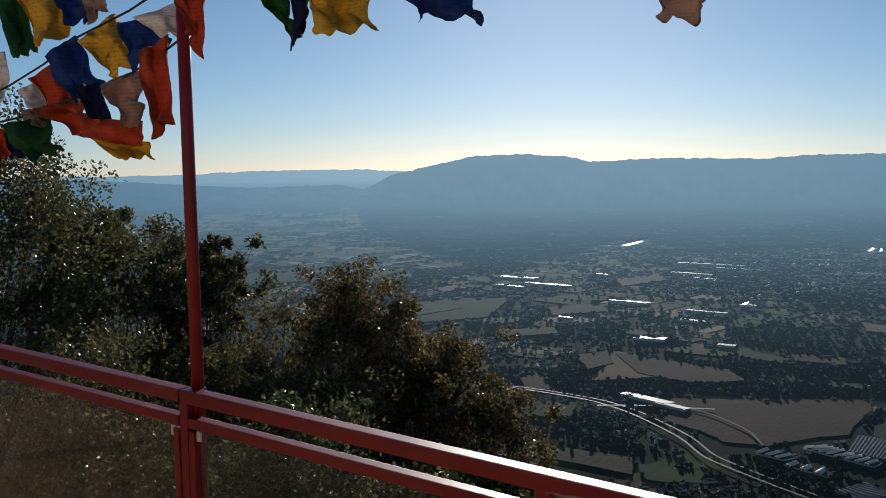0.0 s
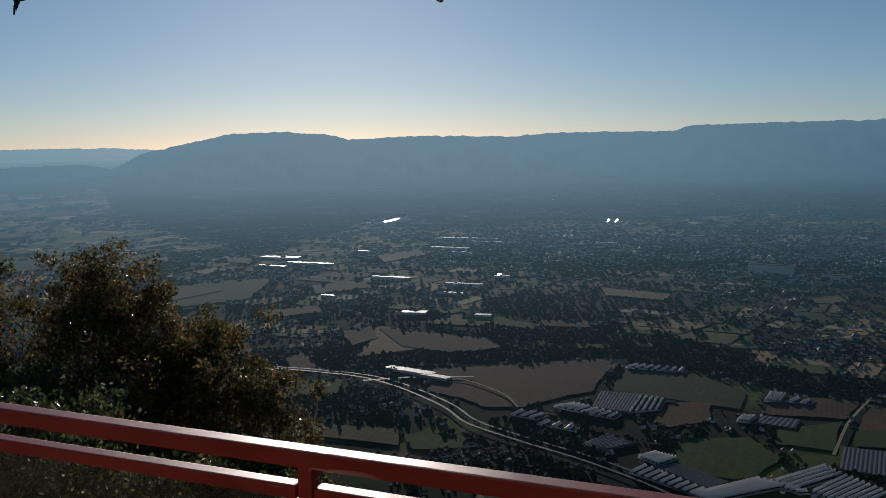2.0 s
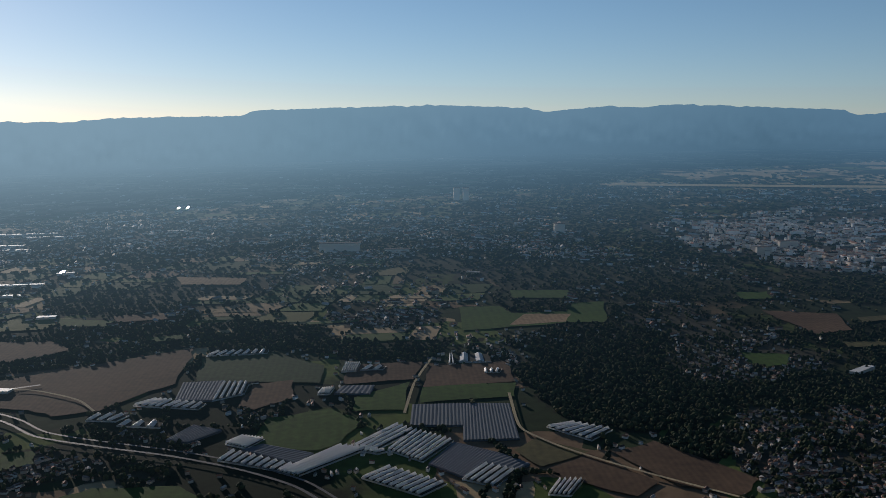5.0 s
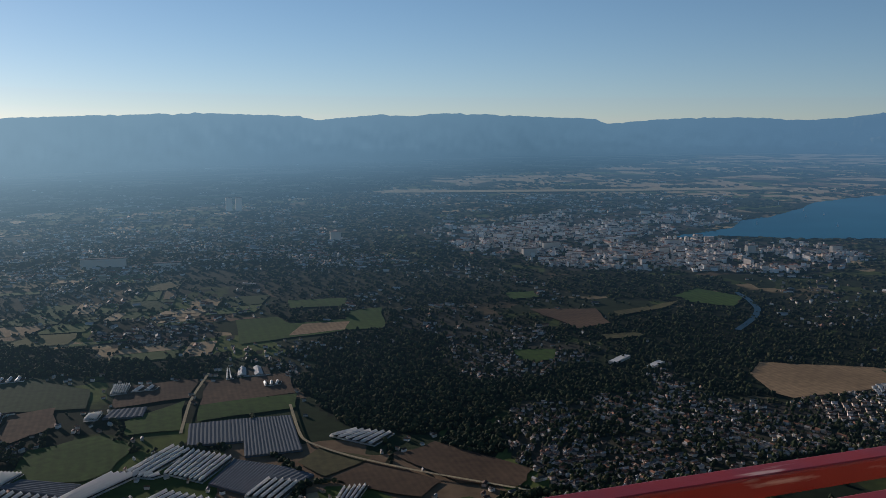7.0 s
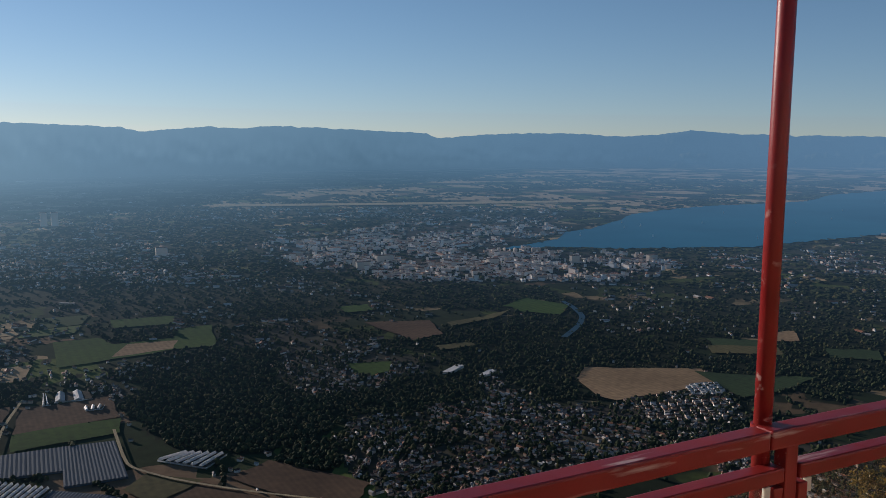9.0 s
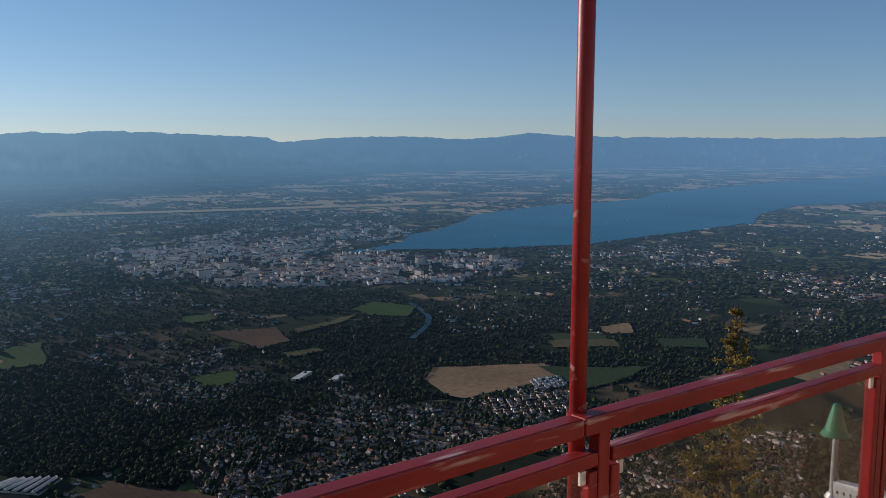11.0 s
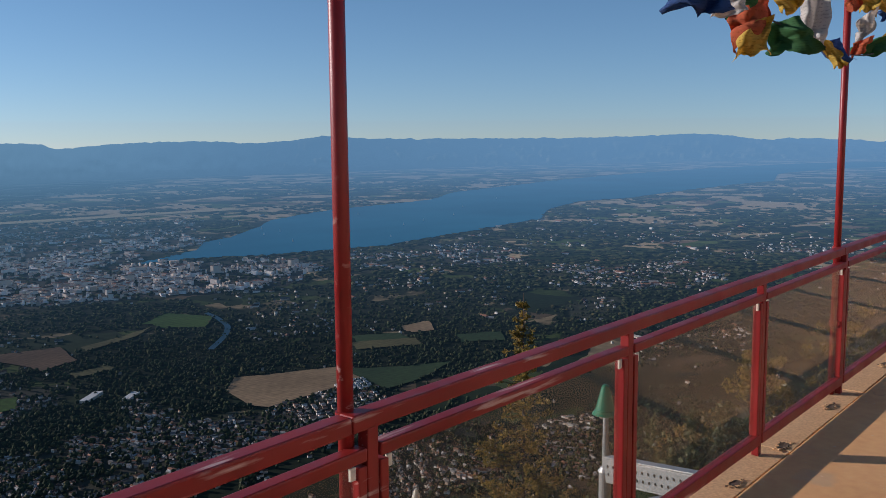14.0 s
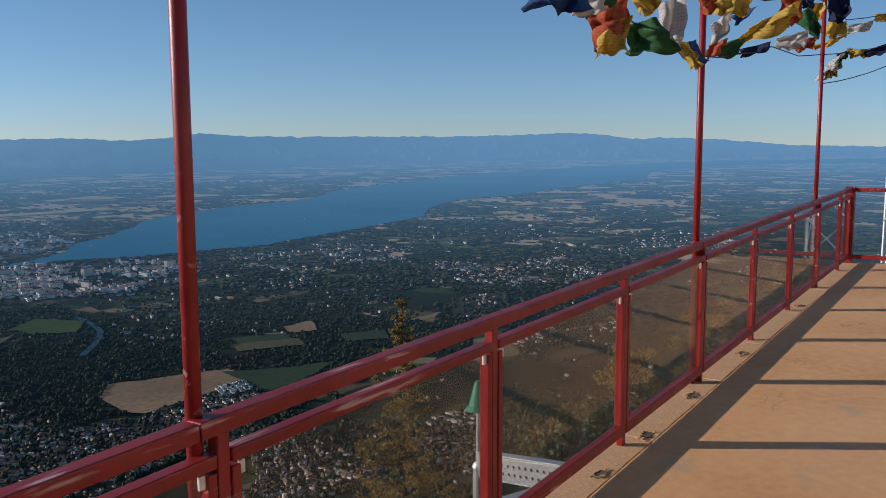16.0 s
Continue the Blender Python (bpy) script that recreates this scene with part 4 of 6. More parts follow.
FORESTS = [
    [(350, 2410), (530, 2630), (730, 2660), (790, 2440), (790, 2220), (1010, 2160), (1190, 2270), (1290, 2190), (1230, 2060), (1100, 1970), (920, 1970), (760, 1930), (580, 1850), (490, 1890), (420, 1970), (340, 2140)],
    [(1350, 2160), (1540, 2250), (1570, 2090), (1480, 1940), (1480, 1800), (1330, 1910), (1290, 2030)],
    [(600, 1820), (710, 1930), (770, 1860), (760, 1760), (670, 1690), (570, 1740)],
    [(1250, 2720), (1460, 2710), (1740, 2870), (1960, 2830), (1880, 2460), (1720, 2280), (1520, 2370), (1410, 2540), (1240, 2620)],
    [(1540, 3590), (2000, 3460), (2280, 3330), (2240, 2910), (1970, 2470), (2030, 2760), (1920, 3000), (1700, 3070), (1540, 3240)],
    [(440, 3270), (660, 3200), (650, 3010), (440, 3050)],
    [(690, 2660), (810, 2930), (790, 2540), (720, 2500)],
    [(1000, 3770), (1340, 3610), (1420, 3300), (1180, 3170), (880, 3200)],
    [(-1280, 3460), (-1070, 3600), (-840, 3470), (-770, 3170), (-930, 3120), (-1160, 3160)],
    [(-370, 2780), (-140, 2710), (180, 2680), (190, 2570), (90, 2450), (10, 2460), (-130, 2520), (-210, 2630)],
    [(-540, 3060), (-150, 2870), (-160, 2760), (-500, 2790)],
    [(1950, 2030), (2310, 1920), (2220, 1650), (1920, 1650), (1920, 1860)],
    [(1720, 2780), (1920, 2760), (1930, 2510), (2030, 2260), (1880, 2100), (1630, 2140), (1570, 2140), (1600, 2420), (1510, 2450)],
]
BELT = [(-2540, 1910), (-1890, 2230), (-1330, 2340), (-1060, 2480), (-810, 2600), (-640, 2760), (-440, 2720), (-190, 2650)]
# quarters of homes and of dense town, with how closely they stand
SUBURBS = [
    ([(810, 2000), (1090, 1950), (1230, 1940), (1340, 1820), (1830, 1760), (1750, 1580), (1520, 1420), (1220, 1450), (880, 1470), (730, 1530), (730, 1670), (730, 1820)], 0.75),
    ([(800, 3030), (1080, 3150), (1180, 2750), (1260, 2380), (1030, 2160), (830, 2230), (800, 2500)], 0.8),
    ([(330, 2570), (430, 2450), (360, 2200), (290, 2330)], 0.6),
    ([(1320, 2240), (1360, 2190), (1320, 1890), (1250, 1970)], 0.7),
    ([(-160, 3100), (210, 3130), (210, 2880), (-110, 2850)], 1.3),
    ([(300, 3880), (480, 3980), (470, 3640), (290, 3600)], 0.9),
    ([(-720, 1880), (-460, 1890), (-420, 1680), (-730, 1670), (-800, 1850)], 0.6),
    ([(-410, 2110), (-240, 2070), (-210, 1990), (-340, 1980)], 0.6),
    ([(160, 2190), (320, 2220), (320, 2170), (160, 2150)], 0.9),
    ([(3940, 2610), (4320, 2500), (4740, 2110), (4340, 1710), (3930, 1720), (3510, 1970), (3680, 2420)], 0.55),
    ([(4220, 3510), (4670, 3280), (4120, 2850), (3790, 3070)], 0.9),
    ([(3310, 2030), (3480, 1870), (3040, 1640), (2910, 1760)], 0.6),
    ([(1450, 1440), (1760, 1320), (1980, 1130), (1470, 840), (1230, 1230)], 0.9),
    ([(1320, 2140), (1340, 1840), (1670, 1850), (1870, 1730), (1680, 1630), (1010, 1660)], 1.0),
    ([(2720, 1420), (3280, 1240), (2910, 1100), (2440, 1270)], 0.7),
    ([(2560, 3280), (4040, 2870), (2800, 1970), (2450, 2240), (1940, 2480)], 0.22),
    ([(160, 4310), (1050, 3980), (1180, 3170), (800, 3030), (500, 3490), (110, 3270)], 0.25),
    ([(110, 3270), (250, 3110), (220, 2560), (80, 2630)], 0.3),
]
CITY = [
    ([(1450, 5460), (2000, 5380), (2900, 6120), (3900, 5490), (3650, 5010), (2810, 4660), (3360, 4060), (3470, 3760), (2930, 3250), (2480, 3400), (1770, 3730), (1560, 4190), (1520, 4880)], 1.5),
    ([(2040, 7640), (4030, 7290), (4770, 6560), (4040, 5650), (2900, 5910), (2680, 6680)], 0.7),
    ([(3520, 3860), (5040, 3590), (4290, 3050), (3090, 3300)], 0.6),
    ([(210, 5460), (1060, 5210), (1510, 4760), (1400, 4070), (390, 4370), (170, 4550)], 0.35),
    ([(990, 6710), (2120, 6670), (1860, 5600), (820, 5590)], 0.35),
]
# scattered villages: centre, spread, weight
VILLAGES = [(-1120, 2040, 150, 0.7), (-1940, 2430, 300, 0.5), (-590, 1850, 130, 0.5), (-1440, 4370, 1300, 0.3), (600, 5140, 1200, 0.45), (-1900, 3300, 260, 0.3), (-700, 3500, 300, 0.3), (-1700, 5200, 700, 0.35), (5540, 1780, 200, 0.7), (5210, 3000, 900, 0.14), (4310, 3700, 400, 0.4), (6800, 3400, 600, 0.15), (1000, 3900, 700, 0.2), (2600, 7200, 900, 0.25), (-300, 7000, 1200, 0.16)]


def scatter(n, lo, hi, a0=-66.0, a1=89.0):
    """Places on the plain, as many in each piece of the view."""
    a = np.radians(rng.uniform(a0, a1, n))
    d = DROP / np.tan(np.radians(rng.uniform(lo, hi, n)))
    return d * np.sin(a), d * np.cos(a), d


def taken(px, py):
    t = lake_mask(px, py)
    for poly in list(FIELDS.values()) + list(GREENHOUSES.values()):
        t |= inside(px, py, poly)
    for (x1, y1), (x2, y2), clear in [(a, b, 26) for a, b in zip(HIGHWAY, HIGHWAY[1:])] + [(a, b, 170) for a, b in zip(RUNWAY, RUNWAY[1:])]:
        k = np.clip(((px - x1) * (x2 - x1) + (py - y1) * (y2 - y1)) / ((x2 - x1) ** 2 + (y2 - y1) ** 2), 0, 1)
        t |= np.hypot(px - x1 - k * (x2 - x1), py - y1 - k * (y2 - y1)) < clear
    return t


def homes(px, py):
    """How closely homes stand, 0 to about 1.5."""
    px, py = np.asarray(px, float), np.asarray(py, float)
    w = 0.0 * px
    for x, y, sp, k in VILLAGES:
        w = w + k * np.exp(-((px - x) ** 2 + (py - y) ** 2) / (2 * sp * sp))
    jx, jy = px + 120 * (smooth_noise(px, py, 150, 61) - 0.5), py + 120 * (smooth_noise(px, py, 150, 62) - 0.5)
    for poly, k in SUBURBS + CITY:
        w = np.maximum(w, k * inside(np.atleast_1d(jx), np.atleast_1d(jy), poly).reshape(px.shape))
    return w


def wooded(px, py):
    """The large forests, with ragged edges."""
    jx, jy = px + 70 * (smooth_noise(px, py, 90, 63) - 0.5), py + 70 * (smooth_noise(px, py, 90, 64) - 0.5)
    w = np.zeros(len(px), bool)
    for poly in FORESTS:
        w |= inside(jx, jy, poly)
    return w


def woods_here(px, py):
    n = smooth_noise(px, py, 620, 3) * 0.5 + smooth_noise(px, py, 240, 4) * 0.35 + smooth_noise(px, py, 70, 6) * 0.15
    w = np.clip((n - 0.50 - 0.15 * np.clip((900 - px) / 600, 0, 1)) * 18, 0.0, 1)
    hedge = (np.abs(smooth_noise(px, py, 420, 9) - 0.5) < 0.016) | (np.abs(smooth_noise(px, py, 300, 29) - 0.45) < 0.014)
    w = np.maximum(w, hedge * 0.8)
    w = np.maximum(w, wooded(px, py) * 1.0)
    for (x1, y1), (x2, y2) in zip(BELT, BELT[1:]):
        k = np.clip(((px - x1) * (x2 - x1) + (py - y1) * (y2 - y1)) / ((x2 - x1) ** 2 + (y2 - y1) ** 2), 0, 1)
        w = np.maximum(w, (np.hypot(px - x1 - k * (x2 - x1), py - y1 - k * (y2 - y1)) < 60 + 40 * smooth_noise(px, py, 90, 5)) * 1.0)
    h = homes(px, py)
    gardens = np.clip((h - 0.32 * np.clip((900 - px) / 600, 0, 1)) * 2.2, 0, 0.75) * (0.25 + 0.75 * (smooth_noise(px, py, 80, 15) > 0.45))
    return np.maximum(w * np.clip(1.2 - h, 0.15, 1), np.where(h > 1.1, 0.3, gardens))


def lay_land():
    """Land use of the plain for its ground: leafy or built-up land, and wide stubble far out."""
    me = bpy.data.objects["ground"].data
    v = np.zeros(len(me.vertices) * 3)
    me.attributes["country"].data.foreach_get("vector", v)
    x, y = v.reshape(-1, 3)[:, 0], v.reshape(-1, 3)[:, 1]
    r = np.hypot(x, y)
    far_side = np.clip((r - 5500) / 2500, 0, 1)
    leafy = np.clip(woods_here(x, y) + np.clip(homes(x, y) * 1.8 - 0.45, 0, 1), 0, 1) * np.clip((9000 - r) / 2500, 0, 1)
    built = np.clip(homes(x, y), 0, 1)
    east = np.clip((x - 600) / 500, 0, 1) * np.clip((5200 - r) / 800, 0, 1) * 0.4
    out = np.stack([np.maximum(leafy, east), far_side, built], -1)
    at = me.attributes.new("land", "FLOAT_VECTOR", "POINT")
    at.data.foreach_set("vector", out.ravel())


lay_land()


def hedge_grid(u, v):
    """From rows and columns of fields to metres, with every line wandering."""
    x, y = -6500 + u * 190.0, 2450 + v * 170.0
    return (x + 0.25 * (y - 2450) + 170 * (smooth_noise(x, y, 700, 41) - 0.5) + 60 * (smooth_noise(x, y, 210, 43) - 0.5),
            y + 260 * (smooth_noise(x, y, 900, 42) - 0.5) + 60 * (smooth_noise(x, y, 230, 44) - 0.5))


def build_patchwork():
    """Small fields of the western plain, many cut into strips."""
    r = np.random.default_rng(77)
    v, f = [], []
    for i in range(38):
        for j in range(46):
            if r.random() < 0.22:
                continue
            cuts = r.choice([1, 1, 2, 3])
            way = r.random() < 0.7
            for k in range(cuts):
                lo, hi = k / cuts + 0.035, (k + 1) / cuts - 0.035 / cuts
                box4 = ((0.04, lo), (0.96, lo), (0.96, hi), (0.04, hi)) if way else ((lo, 0.04), (hi, 0.04), (hi, 0.96), (lo, 0.96))
                P = [hedge_grid(np.array([i + a + 0.02 * r.normal()]), np.array([j + b + 0.02 * r.normal()])) for a, b in box4]
                P = np.array([(p[0][0], p[1][0]) for p in P])
                P = np.concatenate([P, P.mean(0)[None]])
                if taken(P[:, 0], P[:, 1]).any() or homes(P[4, 0], P[4, 1]) > 0.55 or woods_here(P[:, 0], P[:, 1]).mean() > 0.5:
                    continue
                n = len(v)
                v += [(x, y, -DROP + 2.2) for x, y in P[:4]]
                f.append((n, n + 1, n + 2, n + 3))
    P = np.array(v)
    tagged(new("field_patchwork", mesh_of("field_patchwork", far(P), f, [M_PATCH], None, P)), "patchwork of small green, brown and straw fields", "fields", kind="stuff")


build_patchwork()


def build_hedges(n):
    """Trees in rows along the field edges."""
    u, v = rng.uniform(0, 38, n), rng.uniform(0, 46, n)
    along = rng.random(n) < 0.5
    u = np.where(along, u, np.round(u))
    v = np.where(along, np.round(v), v)
    px, py = hedge_grid(u, v)
    ok = smooth_noise(px, py, 260, 51) > 0.5
    return px[ok] + rng.normal(0, 4, ok.sum()), py[ok] + rng.normal(0, 4, ok.sum())


def build_woods(n, lo, hi, size, name, label, hedges=0):
    px, py, d = scatter(n, lo, hi)
    ok = (rng.random(n) < woods_here(px, py)) & ~taken(px, py)
    px, py, d = px[ok], py[ok], d[ok]
    if hedges:
        hx, hy = build_hedges(hedges)
        hd = np.hypot(hx, hy)
        ok = ~taken(hx, hy) & (hd > 2500)
        px, py, d = np.concatenate([px, hx[ok]]), np.concatenate([py, hy[ok]]), np.concatenate([d, hd[ok]])
    bm = bmesh.new()
    bmesh.ops.create_icosphere(bm, subdivisions=1, radius=1)
    base = np.array([v.co for v in bm.verts])
    fc = np.array([[v.index for v in f.verts] for f in bm.faces])
    bm.free()
    m = len(px)
    w = np.maximum(size, d * 0.0024) * rng.uniform(0.55, 1.25, m)
    h = np.minimum(w * rng.uniform(0.7, 1.2, m), 13 + 0.0006 * d)
    away = np.clip((d - 3000) / 2500, 0, 1)
    w, h = w * (1 + 0.7 * away), h * (1 - 0.45 * away)
    shape = base[None] * (1 + rng.uniform(-0.32, 0.32, (m, len(base), 1)))
    P = np.stack([px[:, None] + shape[..., 0] * w[:, None] * 0.6, py[:, None] + shape[..., 1] * w[:, None] * (0.6 + 0.5 * away[:, None]), -DROP + h[:, None] * (0.55 + 0.6 * shape[..., 2])], -1)
    f = (fc[None] + (np.arange(m) * len(base))[:, None, None]).reshape(-1, 3)
    me = mesh_of(name, far(P).reshape(-1, 3), f, [M_WOODS])
    return tagged(new(name, me), label, "woods", kind="stuff")


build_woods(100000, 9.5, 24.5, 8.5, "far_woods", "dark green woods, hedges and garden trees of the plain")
build_woods(72000, 2.8, 9.5, 12, "far_woods", "dark blue-green woods of the farther plain", 15000)


def build_houses(n, lo, hi, name, label, walls):
    px, py, d = scatter(n, lo, hi)
    h = homes(px, py)
    lanes = 0.62 * smooth_noise(px, py, 240, 14) + 0.38 * smooth_noise(px, py, 80, 17)
    dens = h * np.clip(0.25 + (lanes - np.where(d > 3400, 0.47, 0.44)) * np.where(d > 3400, 8, 5), 0.05, 1.1) + 0.12 * (smooth_noise(px, py, 300, 12) > 0.8) * (px < 1200) + 0.004
    ok = (rng.random(n) < np.clip(dens, 0, 1)) & ~taken(px, py) & ~wooded(px, py)
    px, py, d = px[ok], py[ok], d[ok]
    # homes stand along streets
    way = 6.0 * np.round(smooth_noise(px, py, 260, 21) * 9) / 9
    u, v = px * np.cos(way) + py * np.sin(way), -px * np.sin(way) + py * np.cos(way)
    row = np.round(v / 46) * 46 + rng.normal(0, 5, len(px))
    v = np.where((d < 3600) & (rng.random(len(px)) < 0.7), row, v)
    px, py = u * np.cos(way) - v * np.sin(way), u * np.sin(way) + v * np.cos(way)
    ok = ~taken(px, py)
    px, py, d, way = px[ok], py[ok], d[ok], way[ok]
    m = len(px)
    city = np.clip(homes(px, py) - 0.5, 0, 1) * (d > 3600)
    L = np.maximum(rng.uniform(6.5, 12.5, m), d * 0.0021 * rng.uniform(0.4, 1.6, m)) * (1 + city * rng.uniform(0, 0.8, m))
    L = L * np.where((rng.random(m) < 0.16) & (d > 2800), rng.uniform(1.8, 3.6, m), 1.0)
    W = np.minimum(L * rng.uniform(0.4, 0.75, m), 0.0028 * d + 6)
    H = rng.uniform(4, 6.5, m) + city * rng.uniform(0, 1, m) ** 3 * 20 + (d > 3500) * rng.uniform(0, 2, m)
    R = W * 0.28 * (rng.random(m) > city * 0.8)
    t = way + rng.choice([0, 0, 0, math.pi / 2], m) + rng.normal(0, 0.08, m)
    u = np.array([-1, 1, 1, -1, -1, 1, 1, -1]) * 0.5
    v = np.array([-1, -1, 1, 1, -1, -1, 1, 1]) * 0.5
    top = np.array([0, 0, 0, 0, 1, 1, 1, 1])
    uu = np.concatenate([u, u[4:] * 1.12, [-0.56, 0.56]])
    vv = np.concatenate([v, v[4:] * 1.12, [0, 0]])
    lx, ly = uu[None] * L[:, None], vv[None] * W[:, None]
    z = np.concatenate([np.outer(H, top), np.repeat(H[:, None], 4, 1), np.repeat((H + R + 0.6)[:, None], 2, 1)], 1)
    P = np.stack([px[:, None] + lx * np.cos(t)[:, None] - ly * np.sin(t)[:, None], py[:, None] + lx * np.sin(t)[:, None] + ly * np.cos(t)[:, None], -DROP + z], -1)
    fc = np.array([(0, 1, 5, 4), (1, 2, 6, 5), (2, 3, 7, 6), (3, 0, 4, 7), (8, 9, 13, 12), (10, 11, 12, 13), (9, 10, 13, 13), (11, 8, 12, 12)])
    quads = fc[:6]
    tris = fc[6:, :3]
    off = (np.arange(m) * 14)[:, None, None]
    faces = [tuple(r) for r in (quads[None] + off).reshape(-1, 4)] + [tuple(r) for r in (tris[None] + off).reshape(-1, 3)]
    mi = np.concatenate([np.tile([0, 0, 0, 0, 1, 1], m), np.ones(2 * m, int)])
    me = mesh_of(name, far(P).reshape(-1, 3), faces, [walls, M_ROOFS], mi)
    return tagged(new(name, me), label, "houses", kind="stuff")


build_houses(52000, 9.5, 24.0, "far_houses", "villa suburbs with pale walls and small roofs", M_WALLS)
build_houses(80000, 3.0, 9.5, "far_town", "pale dense town spread over the plain", M_TOWN)


def build_rows(name, label, category, corner, across, up, rows, per_row, size, walls, roofs, seed, skip=0.1):
    """Small homes in straight rows on a plot given by a corner and its two sides."""
    r = np.random.default_rng(seed)
    c, a, b = np.array(corner, float), np.array(across, float), np.array(up, float)
    t = math.atan2(a[1], a[0])
    v, f, mi = [], [], []
    for i in range(rows):
        for k in range(per_row):
            if r.random() < skip:
                continue
            p = c + a * ((k + 0.5) / per_row) + b * ((i + 0.5) / rows) + r.normal(0, 0.8, 2)
            L, W, h = size[0] * r.uniform(0.75, 1.15), size[1] * r.uniform(0.8, 1.1), size[2] * r.uniform(0.85, 1.15)
            n = len(v)
            ct, st = math.cos(t), math.sin(t)
            for z, g in ((0, 1.0), (h, 1.0), (h, 1.1)):
                for x, y in ((-1, -1), (1, -1), (1, 1), (-1, 1)):
                    x, y = x * L / 2 * g, y * W / 2 * g
                    v.append((p[0] + x * ct - y * st, p[1] + x * st + y * ct, -DROP + 3 + z))
            for x in (-1, 1):
                x = x * L / 2 * 1.1
                v.append((p[0] + x * ct, p[1] + x * st, -DROP + 3 + h * 1.35))
            f += [tuple(n + q for q in quad) for quad in ((0, 1, 5, 4), (1, 2, 6, 5), (2, 3, 7, 6), (3, 0, 4, 7), (8, 9, 13, 12), (10, 11, 12, 13), (9, 10, 13), (11, 8, 12))]
            mi += [0, 0, 0, 0, 1, 1, 1, 1]
    P = np.array(v)
    return tagged(new(name, mesh_of(name, far(P), f, [walls, roofs], mi)), label, category, kind="stuff")


build_rows("caravan_site", "white caravans in rows beside a stubble field", "caravans", (1701, 1748), (101, -23), (55, 90), 6, 7, (11, 6, 5), M_FILM, M_WHITEROOF, 5)
build_rows("terrace_houses", "rows of pale terraced houses beside fields", "houses", (1452, 1634), (230, -100), (90, 140), 8, 11, (11, 8, 6), M_WALLS, M_ROOFS, 6, 0.25)


# ---- the terrace ----
RAIL_Y, STEP, RAIL_TOP = 1.40, 1.40, 0.922
BEND = 0.0236                             # the railing turns in slightly past the pole at x = 0
END_X, FIRST, LAST = 10.62, -5, 7


def build_floor():
    bm = bmesh.new()
    box(bm, (-9, -6, -0.35), (END_X + 0.12, 1.272, 0))
    me = bpy.data.meshes.new("floor")
    bm.to_mesh(me)
    bm.free()
    me.materials.append(M_FLOOR)
    tagged(new("floor", me), "tan concrete terrace floor lit by low sun", "floor", kind="structure")
    bm = bmesh.new()
    random.seed(4)
    x = -9.0
    while x < END_X + 0.1:                # rough mortar strip in short uneven lengths
        ln = random.uniform(0.35, 0.7)
        e = min(x + ln - 0.002, END_X + 0.12)
        box(bm, (x, 1.280 + random.uniform(-0.003, 0.004), -0.35), (e, 1.50, random.uniform(-0.003, 0.001)), 0.002)
        x += ln
    for v in bm.verts:
        v.co.y += 0.006 * noise.noise(v.co * 9)
    me = bpy.data.meshes.new("trim")
    bm.to_mesh(me)
    bm.free()
    me.materials.append(M_KERB)
    tagged(new("trim", me), "cracked pale mortar strip along the terrace edge", "kerb", kind="structure")
    # unseen wall, added to close the back of the terrace
    bm = bmesh.new()
    box(bm, (-9, -6.25, -0.35), (END_X + 0.12, -6, 3.4))
    me = bpy.data.meshes.new("wall_back")
    bm.to_mesh(me)
    bm.free()
    me.materials.append(M_WALL)
    tagged(new("wall_back", me), "plain unseen wall added behind the terrace", "wall", kind="structure")


build_floor()


def bay(i):
    """Where a bay of the railing begins: its posts stand a little beside the flag poles."""
    return i * STEP + (0.05 if i >= 0 else -0.02)


def on_line(x, y=0.0, z=0.0):
    """The pose at x along the railing, which bends at x = 0."""
    if x < -0.01:
        return pose(0, RAIL_Y, 0, 0, 0, math.degrees(BEND)) @ Matrix.Translation((x, y, z))
    return pose(x, RAIL_Y + y, z)


def build_railing():
    """The handrail, in lengths between the flag poles, and one post a bay."""
    rail = thing("handrail", "dark red painted steel handrail with worn top", "railing")

    def piece(name, lo, hi, x, bevel):
        bm = bmesh.new()
        box(bm, lo, hi, bevel)
        bmesh.ops.transform(bm, matrix=on_line(x), verts=bm.verts)
        part(name, bm, M_RED, rail)
    cuts = [-9.0] + [i * STEP - 0.03 for i in (-3, 0, 3, 6)] + [END_X]
    for a, b in zip(cuts, cuts[1:]):
        x = a if a < -0.5 else 0.0
        x0 = x if x < -0.5 else 0.0
        piece("top_rail", (a - x0 + 0.003, -0.026, RAIL_TOP - 0.046), (b - x0 - 0.003, 0.026, RAIL_TOP), x0, 0.006)
    for i in range(FIRST, LAST + 1):
        piece("post", (-0.02, -0.018, 0.0), (0.02, 0.018, RAIL_TOP - 0.046), bay(i), 0.004)
    piece("corner_post", (-0.055, -0.055, 0.0), (0.055, 0.055, RAIL_TOP + 0.012), END_X, 0.006)
    # return along the terrace's end
    piece("top_rail", (-0.03, -7.3, RAIL_TOP - 0.046), (0.03, -0.056, RAIL_TOP), END_X, 0.007)
    piece("bottom_rail", (-0.02, -7.3, 0.05), (0.02, -0.056, 0.10), END_X, 0.005)
    for k in range(1, 6):
        piece("post", (-0.02, -1.4 * k - 0.02, 0.0), (0.02, -1.4 * k + 0.02, RAIL_TOP - 0.046), END_X, 0.004)


build_railing()


